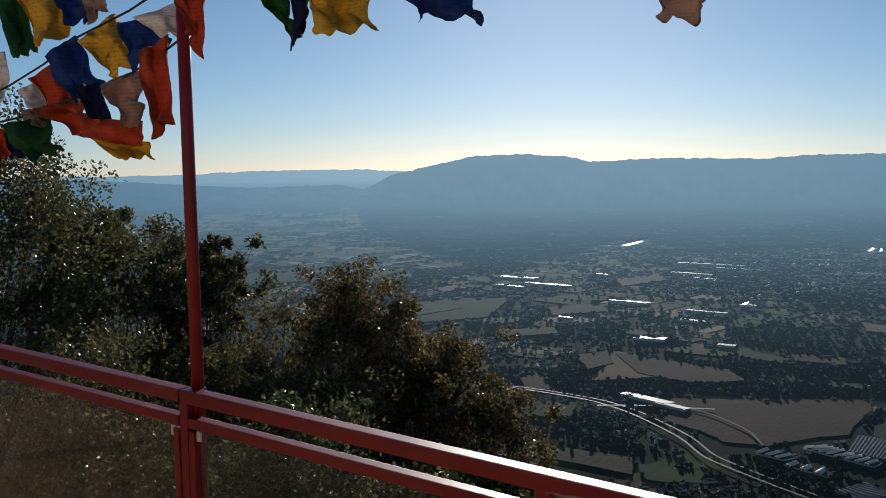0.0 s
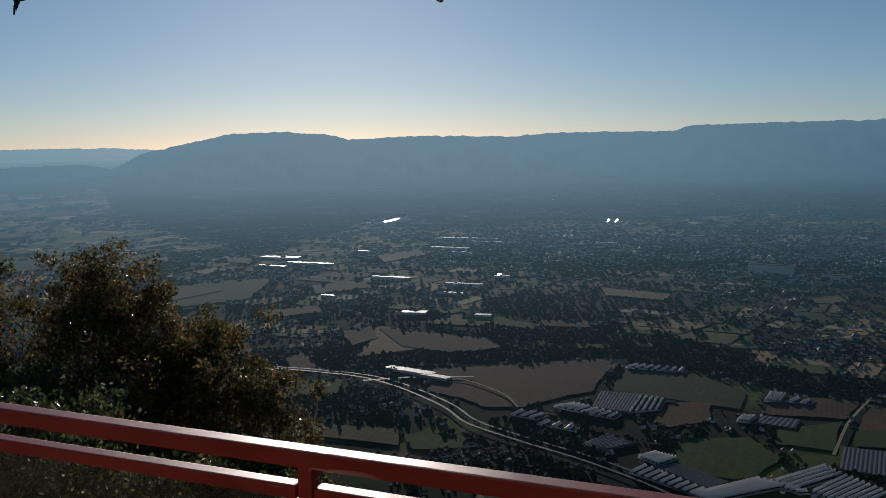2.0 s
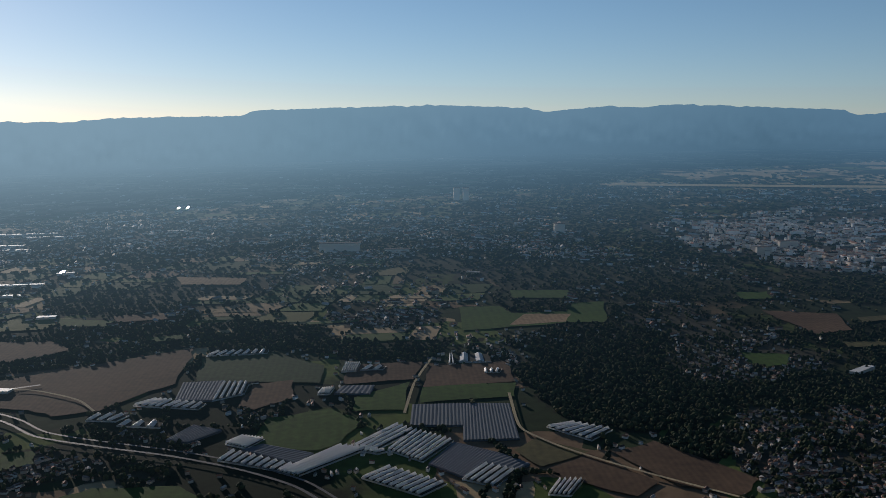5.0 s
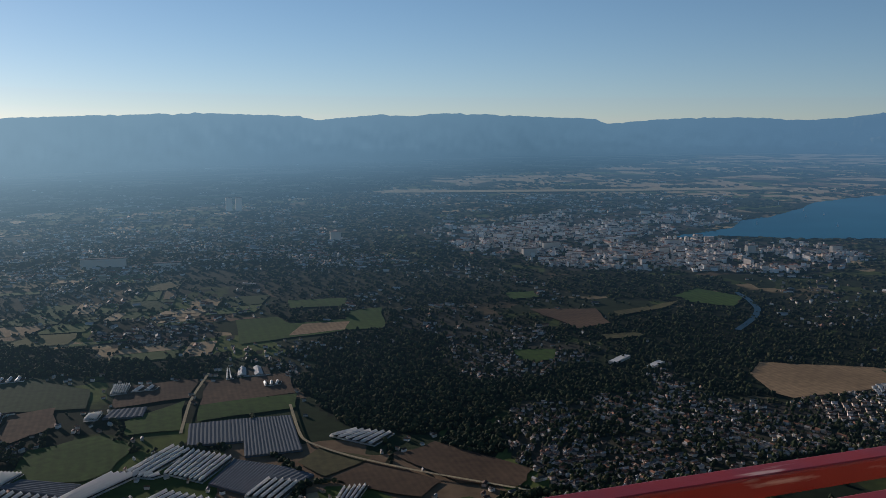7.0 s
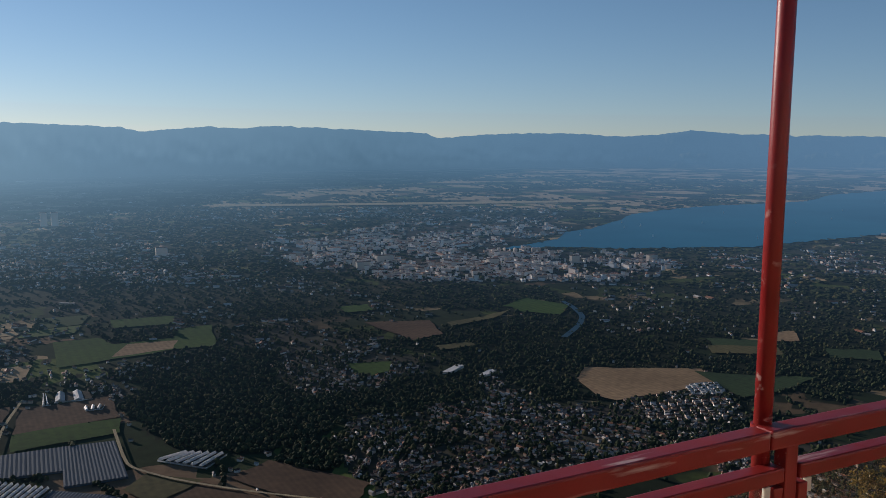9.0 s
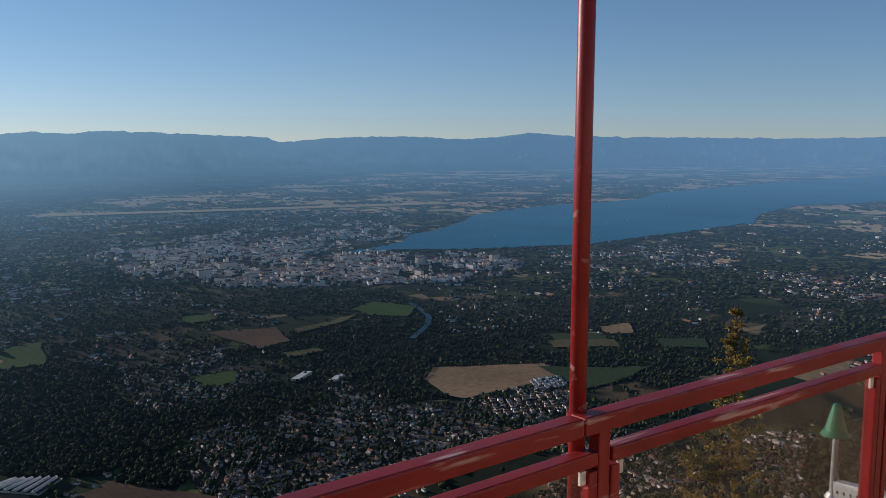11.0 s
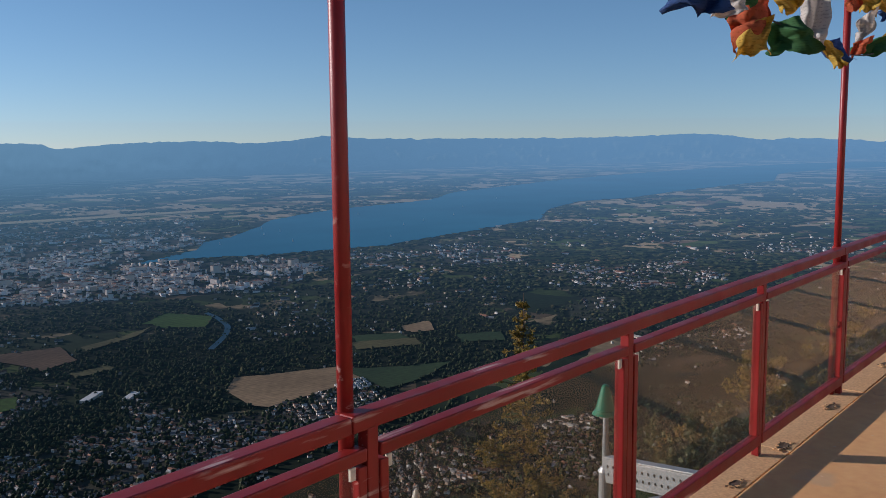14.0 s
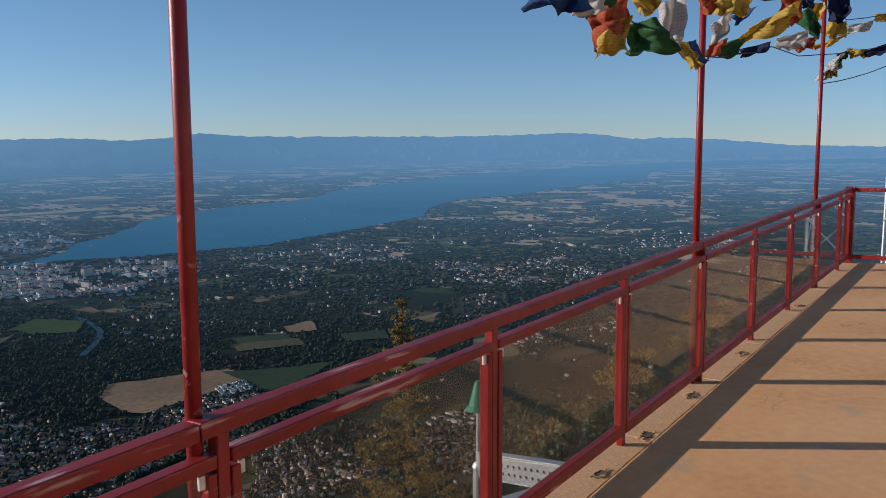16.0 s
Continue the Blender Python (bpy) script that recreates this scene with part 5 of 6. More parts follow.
def build_panel(width):
    g = thing("glass_panel", "framed clear glass panel in red steel, dusty", "railing panel", "glass panels of the railing")
    a, b, top, bot = 0.026, width - 0.026, 0.828, 0.055
    bm = bmesh.new()
    box(bm, (a, -0.022, top - 0.036), (b, 0.022, top), 0.005)
    part("top_rail", bm, M_RED, g)
    bm = bmesh.new()
    box(bm, (a, -0.022, bot), (b, 0.022, bot + 0.055), 0.005)
    part("bottom_rail", bm, M_RED, g)
    for x in (a, b - 0.03):
        bm = bmesh.new()
        box(bm, (x, -0.02, bot + 0.057), (x + 0.03, 0.02, top - 0.047), 0.004)
        part("stile", bm, M_RED, g)
    bm = bmesh.new()
    box(bm, (a + 0.026, -0.003, bot + 0.05), (b - 0.026, 0.003, top - 0.04))
    pane = part("pane", bm, M_GLASS, g, "dusty clear glass")
    pane.visible_shadow = False
    for x in (a + 0.032, b - 0.052):
        for z in (top - 0.078,):
            bm = bmesh.new()
            box(bm, (x, -0.012, z), (x + 0.02, -0.0035, z + 0.035), 0.002)
            part("clip", bm, M_CREAM, g, "small pale glazing clip")
    g.matrix_basis = on_line(bay(FIRST))
    return g


panel = build_panel(STEP)
for i in range(FIRST + 1, LAST):
    if i != -1:
        copy_thing(panel, on_line(bay(i)))
wide_panel = build_panel(STEP + 0.07)
wide_panel.matrix_basis = on_line(bay(-1))
end_panel = build_panel(END_X - bay(LAST) - 0.05)
end_panel.matrix_basis = on_line(bay(LAST))


def build_pole(i):
    g = thing("flag_pole", "tall round red steel flag pole", "pole", "flag poles of the railing", at=on_line(i * STEP + 0.002, 0.031).translation)
    bm = bmesh.new()
    tube(bm, (0, 0, 0.0), (0, 0, 3.15), 0.021, n=20)
    ob = part("pole", bm, M_RED, g)
    ob.data.polygons.foreach_set("use_smooth", [len(p.vertices) == 4 for p in ob.data.polygons])
    for z in (0.45, 0.90):
        bm = bmesh.new()
        tube(bm, (0, 0, z - 0.02), (0, 0, z + 0.02), 0.027, n=20)
        box(bm, (-0.015, -0.036, z - 0.012), (0.015, -0.02, z + 0.012))
        part("collar", bm, M_RED, g)
    return g


for i in (-3, 0, 3, 6):
    build_pole(i)


def build_rubble(x, y, size, seed):
    """A broken spot in the mortar: a dark hollow with loose crumbs about it."""
    r = random.Random(seed)
    g = thing("broken_mortar", "crumbled hole in the pale mortar strip", "rubble", "broken spots of the edge", at=(x, y, 0.0))
    bm = bmesh.new()
    ring = [bm.verts.new((math.cos(a) * size * r.uniform(0.7, 1.1) * 1.5, math.sin(a) * size * r.uniform(0.45, 0.8), 0.0045 + r.uniform(0, 0.002))) for a in [k * math.tau / 14 for k in range(14)]]
    low = [bm.verts.new((v.co.x * 0.6, v.co.y * 0.6, 0.0022)) for v in ring]
    for k in range(14):
        bm.faces.new((ring[k], ring[(k + 1) % 14], low[(k + 1) % 14], low[k]))
    bm.faces.new(low)
    part("hollow", bm, M_DIRT, g, "dark earthy hollow")
    for k in range(22):
        a, d, c = r.uniform(0, math.tau), size * r.uniform(0.9, 1.9), size * r.uniform(0.07, 0.24)
        bm = bmesh.new()
        bmesh.ops.create_icosphere(bm, subdivisions=1, radius=c, matrix=Matrix.Translation((math.cos(a) * d * 1.3, math.sin(a) * d * 0.55, c * 0.55)) @ Matrix.Rotation(a, 4, "Z") @ Matrix.Diagonal((1.4, 1.0, 0.6, 1)))
        for v in bm.verts:
            v.co += Vector((r.uniform(-1, 1), r.uniform(-1, 1), r.uniform(-0.4, 0.4))) * c * 0.25
        part("crumb", bm, M_KERB if k % 4 else M_DIRT, g)


for k, (x, y, size) in enumerate(((2.405, 1.335, 0.035), (3.05, 1.335, 0.042), (3.91, 1.35, 0.036), (5.17, 1.35, 0.04), (7.3, 1.34, 0.04), (0.75, 1.33, 0.03))):
    build_rubble(x, y, size, 40 + k)


# ---- prayer flags ----


def cloth_sheet(w, top_turn, drop, lean, taper, foot_turn, seed):
    """A thin cloth held by its upper edge, slack and folded by the wind: x along its width, y through it, z up."""
    nx, nz = 16, 16
    a, b, c = radians(top_turn), radians(foot_turn), radians(lean)
    foot = Vector((math.sin(c) * drop, 0, -math.cos(c) * drop))
    side = Vector((math.cos(a), 0, math.sin(a))) * w / 2
    under = Vector((math.cos(b), 0, math.sin(b))) * w * taper / 2
    size = min(w, drop)
    v, f = [], []
    for j in range(nz + 1):
        for i in range(nx + 1):
            u, t = i / nx, j / nz
            p = side * (2 * u - 1) * (1 - t) + (foot + under * (2 * u - 1)) * t
            fold = math.sin(u * 8 + 3 * t + seed) * 0.15 * (0.35 + t) + 0.5 * noise.noise((u * 2.6, t * 2.6, seed)) + 0.16 * noise.noise((u * 6, t * 6, seed + 2))
            belly = 0.35 * math.sin(math.pi * u) * math.sin(math.pi * min(1, t * 0.9 + 0.1)) * math.sin(seed * 2.3)
            p.y += size * (fold + belly)
            p.x += size * (0.34 * noise.noise((u * 2, t * 3, seed + 9)) * (0.25 + t) + 0.05 * noise.noise((u * 9, t * 9, seed + 4)) * t)
            p.z += size * (0.30 * noise.noise((u * 3, t * 2, seed + 17)) * (0.2 + t) + (0.06 * noise.noise((u * 14, 0, seed)) if j == nz else 0))
            v.append(p)
    for j in range(nz):
        for i in range(nx):
            k = j * (nx + 1) + i
            f.append((k, k + 1, k + nx + 2, k + nx + 1))
    return v, f


CLOTH_WORDS = {"red": "orange-red", "tan": "faded reddish-white", "navy": "dark blue"}


def build_string(points, across, flags, label):
    """A cord with cloths; each: colour, where its upper edge is held, width and turn of that edge, drop, lean, foot's width and turn."""
    g = thing("prayer_flag_string", label, "flags", "strings of flags", at=points[0])
    o = Vector(points[0])
    cu = bmesh.new()
    for a, b in zip(points, points[1:]):
        a, b = Vector(a) - o, Vector(b) - o
        sag = Vector((0, 0, -0.02 * (b - a).length))
        m = (a + b) / 2 + sag
        tube(cu, a, m, 0.0045, n=6)
        tube(cu, m, b, 0.0045, n=6)
    part("cord", cu, M_CORD, g)
    face = Matrix.Rotation(math.atan2(across[1], across[0]), 4, "Z")
    for n, (colour, x, y, z, w, top_turn, drop, lean, taper, foot_turn) in enumerate(flags):
        v, f = cloth_sheet(w * 1.12, top_turn, drop * 1.08, lean, taper, foot_turn, n * 1.7 + points[0][0])
        at = Vector((x, y + 0.025 * ((n * 5) % 4 - 1.5), z)) - o
        me = mesh_of("flag", [face @ q + at for q in v], f, [CLOTH[colour]], None, None, True)
        ob = new("flag", me)
        ob.parent = g
        tagged(ob, f"{CLOTH_WORDS.get(colour, colour)} printed cotton flag blown by wind")
        md = ob.modifiers.new("thick", "SOLIDIFY")
        md.thickness = 0.0012


PY = RAIL_Y + 0.05
LY = PY - 0.10
WEST, EAST, END = (0.53, 0.85), (0.42, -0.91), (0.26, -0.97)       # the ways in which the wind holds the cloths
# round the pole at the terrace's near end
build_string([(-4.19, LY, 2.30), (-4.85, LY, 2.15), (-5.37, LY, 2.0), (-6.8, LY, 1.75)], WEST, [
    ("red", -4.34, 1.35, 2.08, 0.11, 33, 0.26, 4, 0.8, 31), ("tan", -4.57, 1.35, 1.99, 0.13, 23, 0.16, 10, 0.7, 5),
    ("red", -5.12, 1.35, 2.05, 0.14, 32, 0.15, 29, 0.8, 31), ("white", -5.28, 1.35, 2.00, 0.10, 23, 0.11, 25, 1.0, 18),
    ("blue", -4.92, 1.35, 2.12, 0.12, 38, 0.18, 29, 1.1, 30), ("yellow", -4.71, 1.35, 2.17, 0.15, 34, 0.16, 32, 0.6, 45),
    ("blue", -4.52, 1.35, 2.18, 0.10, 11, 0.13, 25, 1.7, 43), ("white", -4.35, 1.35, 2.21, 0.22, 18, 0.09, 19, 0.4, 17),
    ("white", -5.47, 1.35, 2.13, 0.12, 3, 0.24, 3, 2.0, 65),
], "string of printed prayer flags slanting down from a pole")
build_string([(-4.19, LY, 2.11), (-4.55, LY, 1.99), (-5.1, LY, 1.90), (-5.5, LY, 1.85), (-6.8, LY, 1.75)], WEST, [
    ("navy", -4.75, 1.35, 1.97, 0.08, 7, 0.13, 18, 1.1, -9), ("red", -5.01, 1.35, 1.91, 0.15, 12, 0.12, 43, 0.7, 32),
    ("red", -4.67, 1.35, 1.84, 0.18, -3, 0.07, -10, 1.1, -9), ("yellow", -4.71, 1.35, 1.78, 0.22, -10, 0.10, 42, 0.5, 0),
    ("green", -5.21, 1.35, 1.85, 0.16, 12, 0.14, 27, 0.7, 27), ("navy", -5.35, 1.35, 1.81, 0.07, 6, 0.10, 6, 0.7, 14),
    ("red", -5.54, 1.35, 1.83, 0.13, -10, 0.11, 9, 0.9, 6), ("tan", -5.25, 1.35, 1.90, 0.11, 6, 0.08, 12, 0.7, 5),
], "low string of faded prayer flags with torn edges")
build_string([(-4.19, LY, 2.55), (-4.85, LY, 2.33), (-5.4, LY, 2.39), (-6.8, LY, 2.4)], WEST, [
    ("tan", -4.68, 1.35, 2.29, 0.07, 16, 0.08, 7, 1.2, 33), ("blue", -4.85, 1.35, 2.32, 0.13, 0, 0.11, 3, 0.8, 10),
    ("yellow", -5.16, 1.35, 2.36, 0.17, 11, 0.17, 21, 0.8, 50), ("green", -5.42, 1.35, 2.38, 0.11, 13, 0.24, 11, 0.8, 11),
], "string of wind-torn prayer flags above the others")
build_string([(-4.19, LY, 2.45), (-3.72, LY, 2.20), (-3.14, LY, 2.19), (-2.48, LY, 2.10), (-1.2, PY, 2.35), (0.0, PY, 2.9)], WEST, [
    ("red", -4.13, 1.35, 2.23, 0.10, 10, 0.15, 2, 0.9, -52), ("green", -3.77, 1.35, 2.19, 0.08, 13, 0.13, 22, 0.8, -52),
    ("navy", -3.68, 1.35, 2.19, 0.06, 0, 0.12, 0, 1.2, 69), ("yellow", -3.55, 1.35, 2.21, 0.15, 3, 0.14, 6, 1.0, 3),
    ("blue", -3.14, 1.35, 2.18, 0.20, 4, 0.12, 16, 0.9, -1), ("tan", -2.48, 1.35, 2.09, 0.15, 2, 0.10, 0, 0.5, -6),
], "long string of prayer flags between two poles")
# between the middle poles
build_string([(0.0, PY, 3.0), (1.2, PY, 2.57), (2.1, PY, 2.30), (2.56, PY, 2.34), (3.1, PY, 2.37), (4.2, PY, 2.61)], EAST, [
    ("blue", 2.10, 1.45, 2.27, 0.26, 3, 0.15, -8, 1.0, 1), ("white", 2.38, 1.45, 2.19, 0.15, 14, 0.07, 15, 0.9, 12),
    ("green", 2.55, 1.45, 2.32, 0.18, 0, 0.14, 0, 0.6, 14), ("red", 2.79, 1.45, 2.23, 0.22, 28, 0.19, 4, 0.5, 36),
    ("yellow", 3.09, 1.45, 2.36, 0.17, 0, 0.14, 14, 0.4, 22), ("white", 3.62, 1.45, 2.34, 0.16, 22, 0.26, 3, 0.4, 9),
], "string of fluttering prayer flags tied to a pole")
build_string([(2.56, PY, 2.34), (2.8, PY, 2.19), (3.12, PY, 2.15), (3.7, PY, 2.11), (4.2, PY, 2.07)], EAST, [
    ("yellow", 2.75, 1.45, 2.14, 0.11, 21, 0.16, -17, 1.5, 8), ("green", 3.12, 1.45, 2.17, 0.14, 11, 0.17, 25, 1.8, 1),
    ("yellow", 3.85, 1.45, 2.13, 0.10, -8, 0.17, 35, 0.7, 26), ("blue", 4.02, 1.45, 2.13, 0.14, 20, 0.12, 40, 1.0, -9),
], "tangled lower string of prayer flags by a pole")
# between the far poles, and beyond them back over the terrace
build_string([(4.2, PY, 2.07), (5.14, PY, 2.15), (6.2, PY, 2.28), (8.41, PY, 2.37)], END, [
    ("red", 4.42, 1.43, 2.17, 0.11, 18, 0.09, -18, 0.9, 31), ("white", 4.61, 1.43, 2.35, 0.13, 36, 0.19, -14, 0.5, -7),
    ("green", 4.90, 1.43, 2.21, 0.20, 16, 0.10, -29, 1.1, 0), ("navy", 5.70, 1.43, 2.25, 0.21, 12, 0.06, 4, 0.8, 11),
    ("white", 6.72, 1.43, 2.42, 0.25, 15, 0.12, -7, 0.8, 4), ("red", 7.41, 1.43, 2.44, 0.18, 11, 0.09, -8, 0.8, 6),
], "taut string of bunched prayer flags between poles")
build_string([(4.2, PY, 2.44), (5.2, PY, 2.56), (6.6, PY, 2.70), (7.65, PY, 2.86), (8.41, PY, 2.9)], END, [
    ("yellow", 6.01, 1.43, 2.51, 0.37, 26, 0.21, -31, 1.2, 19), ("yellow", 4.55, 1.43, 2.45, 0.13, 11, 0.09, 2, 0.7, 12),
    ("yellow", 5.20, 1.43, 2.56, 0.18, 0, 0.13, -6, 0.8, 22), ("blue", 5.33, 1.43, 2.46, 0.17, 18, 0.07, -16, 0.3, 35),
    ("red", 6.58, 1.43, 2.70, 0.16, -9, 0.20, 5, 0.9, 18), ("green", 7.16, 1.43, 2.64, 0.14, 45, 0.23, 40, 0.7, 6),
    ("yellow", 8.10, 1.43, 2.84, 0.11, 0, 0.15, -7, 0.9, -16), ("navy", 7.65, 1.43, 2.86, 0.16, 8, 0.12, 6, 0.5, -11),
    ("red", 4.15, 1.43, 2.43, 0.11, 0, 0.10, 2, 0.5, 0),
], "crowded upper string of bright prayer flags between poles")
build_string([(8.41, PY, 2.08), (8.69, 1.17, 2.15), (8.72, 0.88, 2.25), (8.9, -0.5, 2.75)], END, [
    ("yellow", 8.67, 1.39, 2.71, 0.17, 4, 0.16, 0, 1.0, 9), ("yellow", 8.67, 1.43, 2.53, 0.30, 17, 0.08, -33, 0.5, 18),
    ("navy", 8.68, 1.32, 2.96, 0.23, 0, 0.24, -3, 0.6, -11), ("white", 8.69, 1.28, 2.38, 0.25, 36, 0.25, -22, 0.7, 28),
    ("yellow", 8.67, 1.39, 2.27, 0.11, 16, 0.12, -17, 1.1, 14), ("green", 8.69, 1.29, 2.41, 0.12, 19, 0.09, -6, 0.6, 13),
    ("yellow", 8.71, 1.13, 2.43, 0.20, -5, 0.08, -6, 0.5, -6), ("navy", 8.73, 0.93, 2.45, 0.24, 21, 0.08, 0, 0.7, 6),
    ("yellow", 8.74, 0.91, 2.78, 0.26, 6, 0.09, 5, 0.9, -3), ("white", 8.71, 1.15, 2.69, 0.23, 10, 0.08, 0, 0.8, 11),
], "string of prayer flags running back from the last pole")
build_string([(8.41, PY, 2.37), (8.69, 1.17, 2.41), (8.72, 0.88, 2.46), (8.9, -0.5, 2.85)], END, [], "bare dark cord running back from the last pole")
build_string([(8.41, PY, 2.85), (8.64, 1.25, 2.72), (8.70, 0.9, 2.76), (8.9, -0.5, 3.1)], END, [], "high bare cord running back from the last pole")


# ---- trees below the terrace ----


def polar(az, el, d):
    a, e = radians(az), radians(el)
    return EYE0 + Vector((math.sin(a) * math.cos(e), math.cos(a) * math.cos(e), math.sin(e))) * d


def leaf_cloud(centres, radii, count, size, seed, up=0.5):
    """Small folded leaves gathered in clumps about the twig ends."""
    r = np.random.default_rng(seed)
    n = count
    which = r.integers(0, len(centres), n)
    c = np.array(centres)[which]
    rad = np.array(radii)[which]
    d = r.normal(size=(n, 3))
    d /= np.linalg.norm(d, axis=1)[:, None]
    p = c + d * (rad * r.random(n) ** 0.45)[:, None] * np.array([1, 1, 0.9])
    a = r.normal(size=(n, 3)) + np.array([0, 0, up])
    a /= np.linalg.norm(a, axis=1)[:, None]
    b = np.cross(a, r.normal(size=(n, 3)))
    b /= np.linalg.norm(b, axis=1)[:, None]
    nn = np.cross(a, b)
    L = size * r.uniform(0.6, 1.3, n)[:, None]
    W = L * 0.30
    v = np.stack([p, p + a * L * 0.5 + b * W + nn * W * 0.4, p + a * L, p + a * L * 0.5 - b * W + nn * W * 0.4], 1)
    f = np.array([(0, 1, 2), (0, 2, 3)])[None] + (np.arange(n) * 4)[:, None, None]
    return v.reshape(-1, 3), f.reshape(-1, 3)


def build_broadleaf(name, label, base, top, spread, count, size, mat, seed, clumps=34, twig=0.16):
    """A tree: tapered trunk, limbs that fork, and leaves in clumps at their ends."""
    random.seed(seed)
    g = thing(name, label, "tree", at=base)
    base, top = Vector(base), Vector(top)
    h = (top - base).length
    bm = bmesh.new()
    tube(bm, (0, 0, 0), (top - base) * 0.55, 0.05 * h ** 0.5, 0.025 * h ** 0.5, 9)
    part("trunk", bm, M_BARK, g)
    ends, rads = [], []
    bm = bmesh.new()
    for k in range(clumps):
        t = random.uniform(0.0, 1.0) ** 0.8
        a = random.uniform(0, math.tau)
        rr = spread * math.sqrt(max(0.02, 1 - (t * 0.98) ** 2.2)) * random.uniform(0.45, 1.05)
        z = h - spread * 2.6 * (1 - t)
        e = Vector((math.cos(a) * rr, math.sin(a) * rr, z)) + (top - base).normalized() * 0
        s = (top - base) * (0.3 + 0.25 * t)
        mid = s.lerp(e, 0.55) + Vector((0, 0, -0.1))
        tube(bm, s, mid, 0.018, 0.012, 5, False)
        tube(bm, mid, e, 0.012, 0.003, 5, False)
        ends.append(e)
        rads.append(spread * random.uniform(0.22, 0.42))
        for _ in range(3):
            q = e + Vector((random.gauss(0, 1), random.gauss(0, 1), random.uniform(0.2, 1.6))) * spread * twig
            tube(bm, mid.lerp(e, 0.7), q, 0.006, 0.002, 4, False)
            ends.append(q)
            rads.append(spread * random.uniform(0.08, 0.18))
    part("branchwork", bm, M_BARK, g)
    v, f = leaf_cloud(ends, rads, count, size, seed)
    ob = new("crown", mesh_of("crown", v, f, [mat]))
    ob.parent = g
    return g


def tree_at(name, label, az, el_top, d, spread, height, count, size, mat, seed, **kw):
    top = polar(az, el_top, d)
    return build_broadleaf(name, label, (top.x, top.y, top.z - height), top, spread, count, size, mat, seed, **kw)


tree_at("beech_tree", "dense dark green tree just below the terrace", -68.6, 0.3, 11, 2.3, 9, 86000, 0.052, M_LEAF, 11, clumps=90)
tree_at("beech_tree", "dark green tree with twiggy top", -60.0, -4.2, 11.5, 1.45, 8, 50000, 0.05, M_LEAF, 12, clumps=60)
tree_at("beech_tree", "thin dark tree with bare twigs", -55.0, -6.2, 12, 0.95, 7, 20000, 0.065, M_LEAF, 13, clumps=44, twig=0.35)
tree_at("beech_tree", "bushy tree with leaves turning rusty", -46.6, -9.0, 10.5, 1.25, 6, 66000, 0.045, M_LEAF_RUST, 14, clumps=110, twig=0.22)
tree_at("beech_tree", "lower tree with leaves turning rusty", -41.0, -13.2, 10, 1.15, 5, 50000, 0.045, M_LEAF_RUST, 15, clumps=80, twig=0.22)
tree_at("beech_tree", "low rusty shrub at the foot of trees", -36.6, -16.6, 9.5, 1.0, 4, 34000, 0.045, M_LEAF_RUST, 16, clumps=60, twig=0.22)
tree_at("shrub", "olive-brown bush under the turning trees", -45.5, -17.0, 9.0, 1.5, 4, 50000, 0.042, M_LEAF_RUST, 25, clumps=80, twig=0.2)
tree_at("shrub", "dark green bush filling between trees", -52.0, -13.5, 9.5, 1.3, 5, 46000, 0.046, M_LEAF, 24, clumps=50)
tree_at("shrub", "green shrub growing under the railing", -52.6, -16.1, 6.8, 1.4, 3, 40000, 0.042, M_LEAF_GREEN, 17, clumps=44)
tree_at("shrub", "light green shrub behind the glass", -40.7, -21.5, 5.6, 0.8, 2.4, 24000, 0.045, M_LEAF_GREEN, 18, clumps=34)
tree_at("shrub", "dark green shrub behind the glass", -62.6, -12.2, 7.8, 1.5, 4, 40000, 0.042, M_LEAF, 19, clumps=44)
tree_at("shrub", "golden-green bush beyond the railing", 70.5, -15.2, 9.5, 0.6, 3.5, 8000, 0.05, M_GOLD, 20, clumps=28, twig=0.4)
tree_at("shrub", "golden bush lit by low sun", 76.8, -11.6, 13, 0.75, 5, 8000, 0.05, M_GOLD, 21, clumps=28, twig=0.4)
tree_at("shrub", "dark bush beyond the railing's foot", 67.5, -19.0, 7, 0.5, 2.5, 6000, 0.05, M_LEAF_GREEN, 22, clumps=20, twig=0.4)
tree_at("shrub", "dark bush under the terrace end", 80.0, -9.0, 16, 1.0, 6, 9000, 0.06, M_LEAF, 23, clumps=28, twig=0.3)


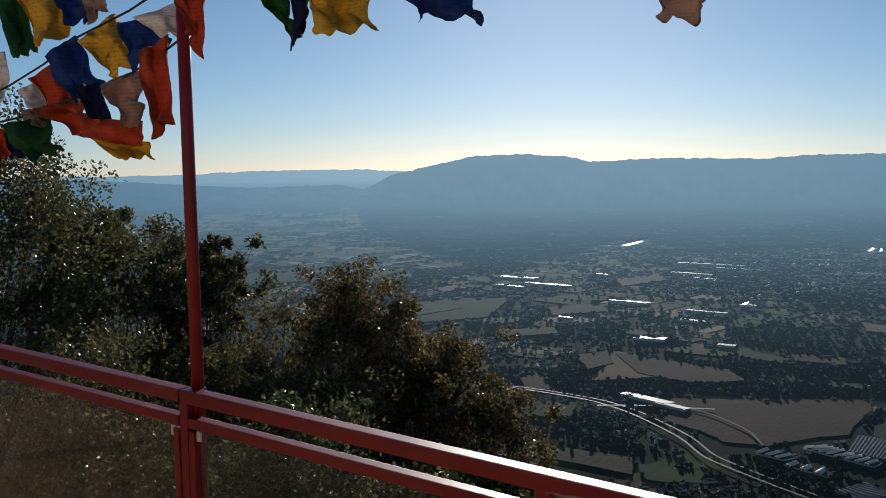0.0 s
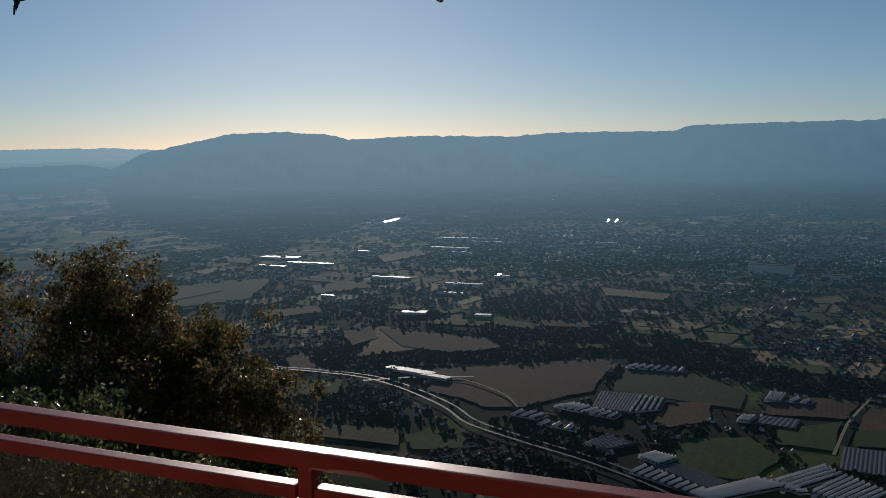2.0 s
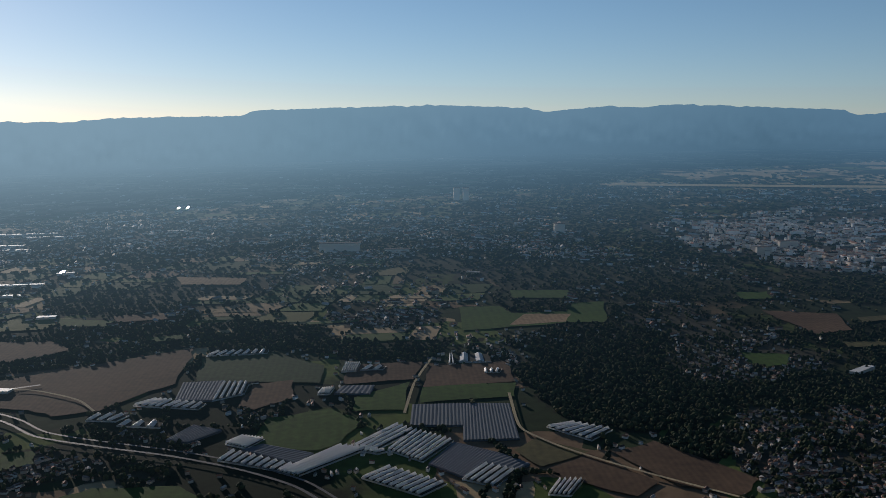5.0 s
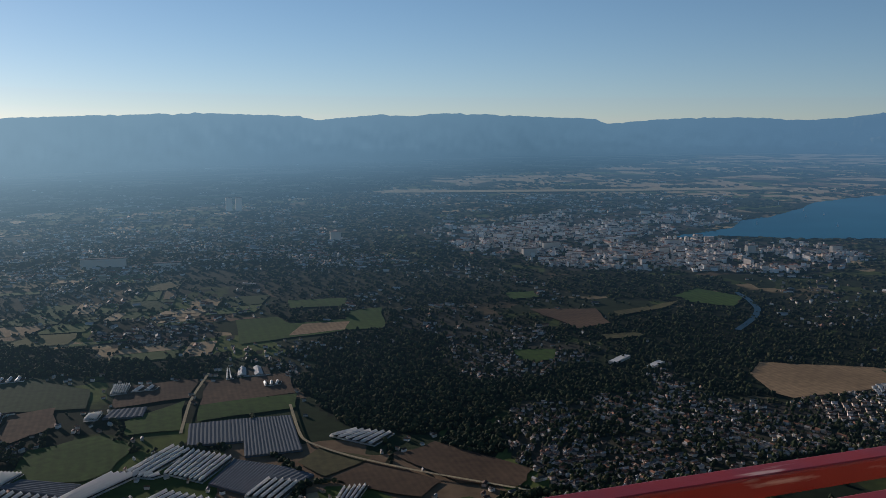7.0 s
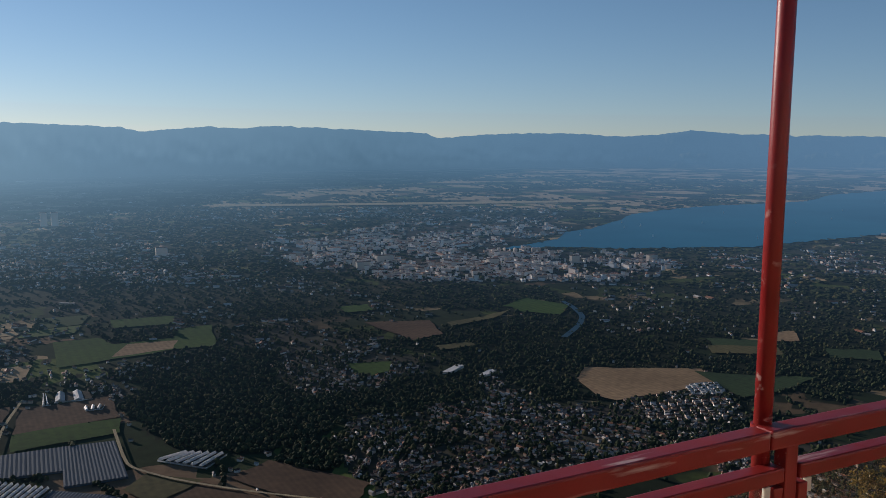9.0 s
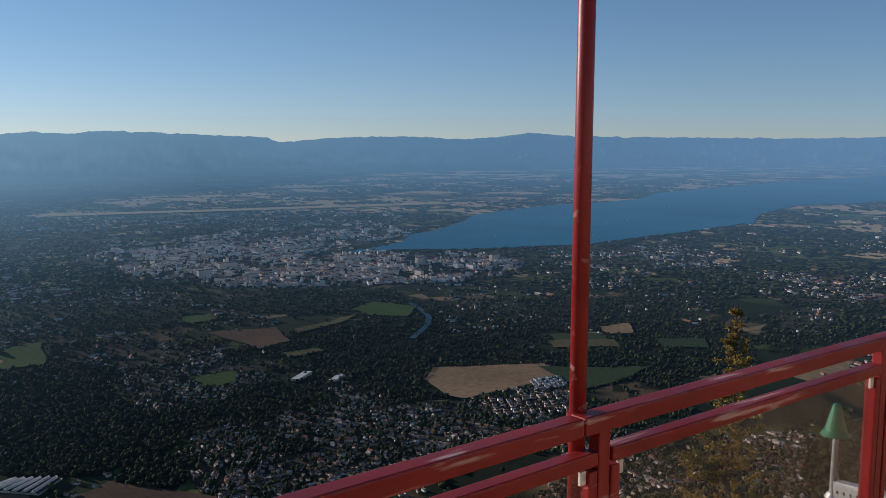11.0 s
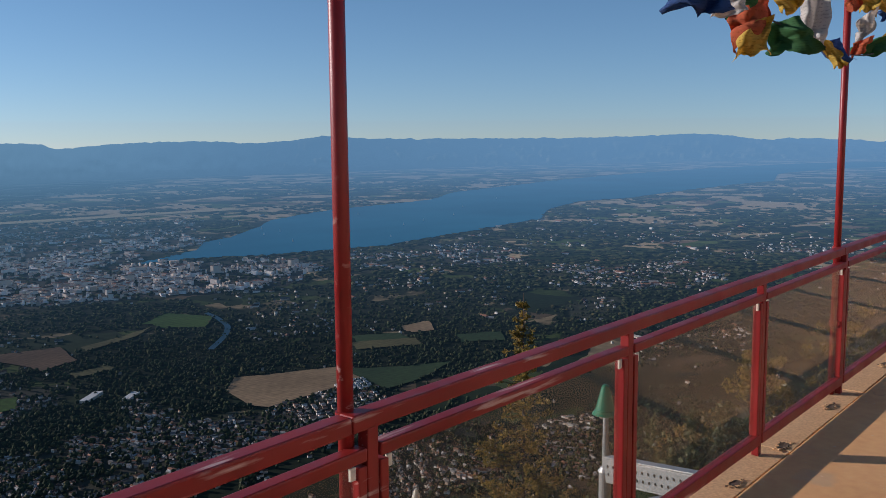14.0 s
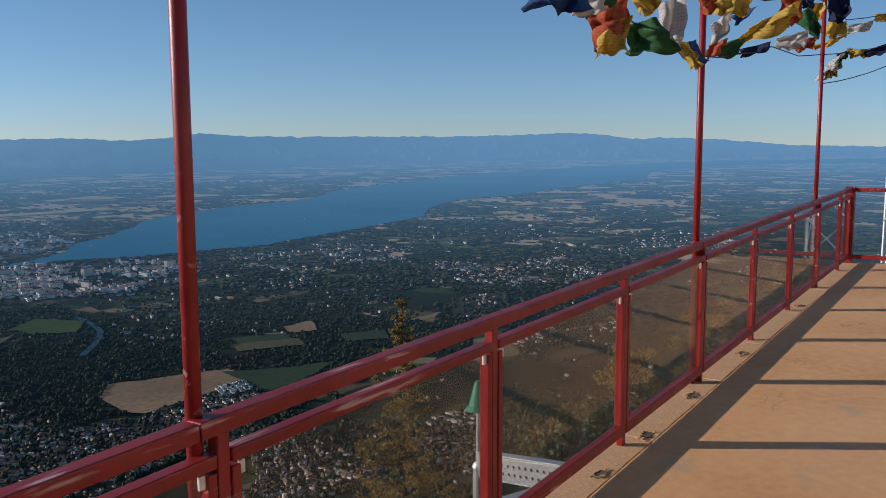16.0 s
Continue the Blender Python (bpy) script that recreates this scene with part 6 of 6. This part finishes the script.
def build_conifer(az, el, d, height, spread, seed):
    top = polar(az, el, d)
    base = Vector((top.x, top.y, top.z - height))
    random.seed(seed)
    g = thing("larch_tree", "slender golden-green conifer with open branches", "tree", at=base)
    bm = bmesh.new()
    tube(bm, (0, 0, 0), (0, 0, height), 0.06, 0.006, 8)
    part("trunk", bm, M_BARK, g)
    bm = bmesh.new()
    ends, rads = [], []
    z = height * 0.25
    while z < height - 0.15:
        t = (height - z) / (height * 0.75)
        for k in range(random.randint(5, 8)):
            a = random.uniform(0, math.tau)
            ln = spread * (0.03 + 0.97 * t) * random.uniform(0.55, 1.1)
            s = Vector((0, 0, z + random.uniform(-0.06, 0.06)))
            e = s + Vector((math.cos(a) * ln, math.sin(a) * ln, ln * random.uniform(0.0, 0.35)))
            m = s.lerp(e, 0.5) + Vector((0, 0, -0.06 * ln))
            tube(bm, s, m, 0.010 * (0.4 + t), 0.007, 5, False)
            tube(bm, m, e, 0.007, 0.002, 5, False)
            for q in np.linspace(0.25, 1.0, 7):
                if random.random() > 0.12 + 1.1 * t:
                    continue
                ends.append(s.lerp(m, q * 2) if q < 0.5 else m.lerp(e, q * 2 - 1))
                rads.append(0.03 + 0.06 * t)
        z += random.uniform(0.14, 0.22)
    part("branchwork", bm, M_BARK, g)
    v, f = leaf_cloud(ends, rads, 17000, 0.055, seed, 0.3)
    ob = new("crown", mesh_of("crown", v, f, [M_GOLD]))
    ob.parent = g


build_conifer(55.95, -9.9, 14, 7.0, 1.4, 31)


# ---- things just below the terrace ----
def build_lamp():
    g = thing("garden_lamp", "grey lamp post with a green conical shade", "lamp", at=(3.67, 2.71, -3.44))
    top = 3.40
    bm = bmesh.new()
    tube(bm, (0, 0, top - 0.17), (0, 0, top - 0.01), 0.066, 0.024, 24)
    tube(bm, (0, 0, top - 0.01), (0, 0, top), 0.024, 0.012, 24)
    part("shade", bm, M_LAMPGREEN, g, "green enamelled conical shade")
    bm = bmesh.new()
    tube(bm, (0, 0, top - 0.20), (0, 0, top - 0.172), 0.088, 0.068, 24)
    part("rim", bm, M_LAMPGREEN, g)
    bm = bmesh.new()
    tube(bm, (0.01, 0, top - 0.62), (0.01, 0, top - 0.202), 0.022, 0.018, 14)
    part("neck", bm, M_STEEL, g)
    bm = bmesh.new()
    tube(bm, (0.01, 0, 0.0), (0.01, 0, top - 0.60), 0.044, 0.042, 16)
    tube(bm, (0.01, 0, top - 0.60), (0.01, 0, top - 0.57), 0.05, 0.03, 16)
    part("post", bm, M_STEEL, g)
    bm = bmesh.new()
    tube(bm, (0.065, 0, 0.2), (0.065, 0, top - 0.5), 0.011, n=8)
    tube(bm, (0.065, 0, top - 0.5), (0.02, 0, top - 0.42), 0.011, n=8)
    part("pipe", bm, M_STEEL, g)


build_lamp()


def build_beam():
    """Perforated steel channel of the lift station below."""
    a, b = polar(61.1, -19.9, 5.9), polar(67.5, -20.6, 5.2)
    d = (b - a)
    g = thing("steel_beam", "perforated galvanised steel channel with a sloping plate", "beam", at=a)
    x = d.normalized()
    n = Vector((0, 0, 1)) - x * x.z
    n.normalize()
    w = x.cross(n)
    m = Matrix((x, w, n)).transposed().to_4x4()
    ln = d.length
    for nm, lo, hi in (("web", (0, 0, -0.136), (ln, 0.012, 0)), ("flange", (0, -0.06, 0.002), (ln, 0.012, 0.012)), ("flange", (0, -0.06, -0.148), (ln, 0.012, -0.138)), ("plate", (0.0, -0.55, -0.31), (ln, -0.06, -0.298))):
        bm = bmesh.new()
        box(bm, lo, hi, 0.002)
        bmesh.ops.transform(bm, matrix=m, verts=bm.verts)
        part(nm, bm, M_STEEL, g)
    k = 0.04
    while k < ln - 0.03:
        # web is solid: each hole's dark depth is painted as flat discs
        for z in (-0.043, -0.093):
            bm = bmesh.new()
            for y in (-0.002, 0.014):
                bmesh.ops.create_circle(bm, cap_ends=True, segments=10, radius=0.0105, matrix=m @ Matrix.Translation((k, y, z)) @ Matrix.Rotation(radians(90), 4, "X"))
            part("hole", bm, M_HOLE_DISC, g)
        k += 0.055


build_beam()


def build_finial():
    g = thing("finial", "cream painted pointed post cap", "post cap", at=(1.68, 2.66, -2.5))
    bm = bmesh.new()
    tube(bm, (0, 0, 2.34), (0, 0, 2.38), 0.020, 0.008, 14)
    tube(bm, (0, 0, 2.27), (0, 0, 2.34), 0.028, 0.020, 14)
    tube(bm, (0, 0, 0.0), (0, 0, 2.27), 0.030, 0.028, 14)
    part("cap", bm, M_CREAM, g)


build_finial()


def build_pylon():
    """Lattice mast by the far corner."""
    g = thing("lattice_mast", "grey steel lattice mast behind the end railing", "mast", at=(12.4, 0.9, -4))
    for s in (-0.28, 0.28):
        for q in (-0.28, 0.28):
            bm = bmesh.new()
            tube(bm, (s, q, 0), (s * 0.9, q * 0.9, 5.0), 0.022, n=8)
            part("leg", bm, M_STEEL, g)
    for k in range(9):
        z = k * 0.55
        for (a, b) in (((-0.27, -0.27), (0.27, -0.27)), ((0.27, 0.27), (-0.27, 0.27)), ((-0.27, 0.27), (-0.27, -0.27)), ((0.27, -0.27), (0.27, 0.27))):
            bm = bmesh.new()
            tube(bm, (*a, z), (*b, z + 0.55), 0.012, n=6)
            part("brace", bm, M_STEEL, g)


build_pylon()
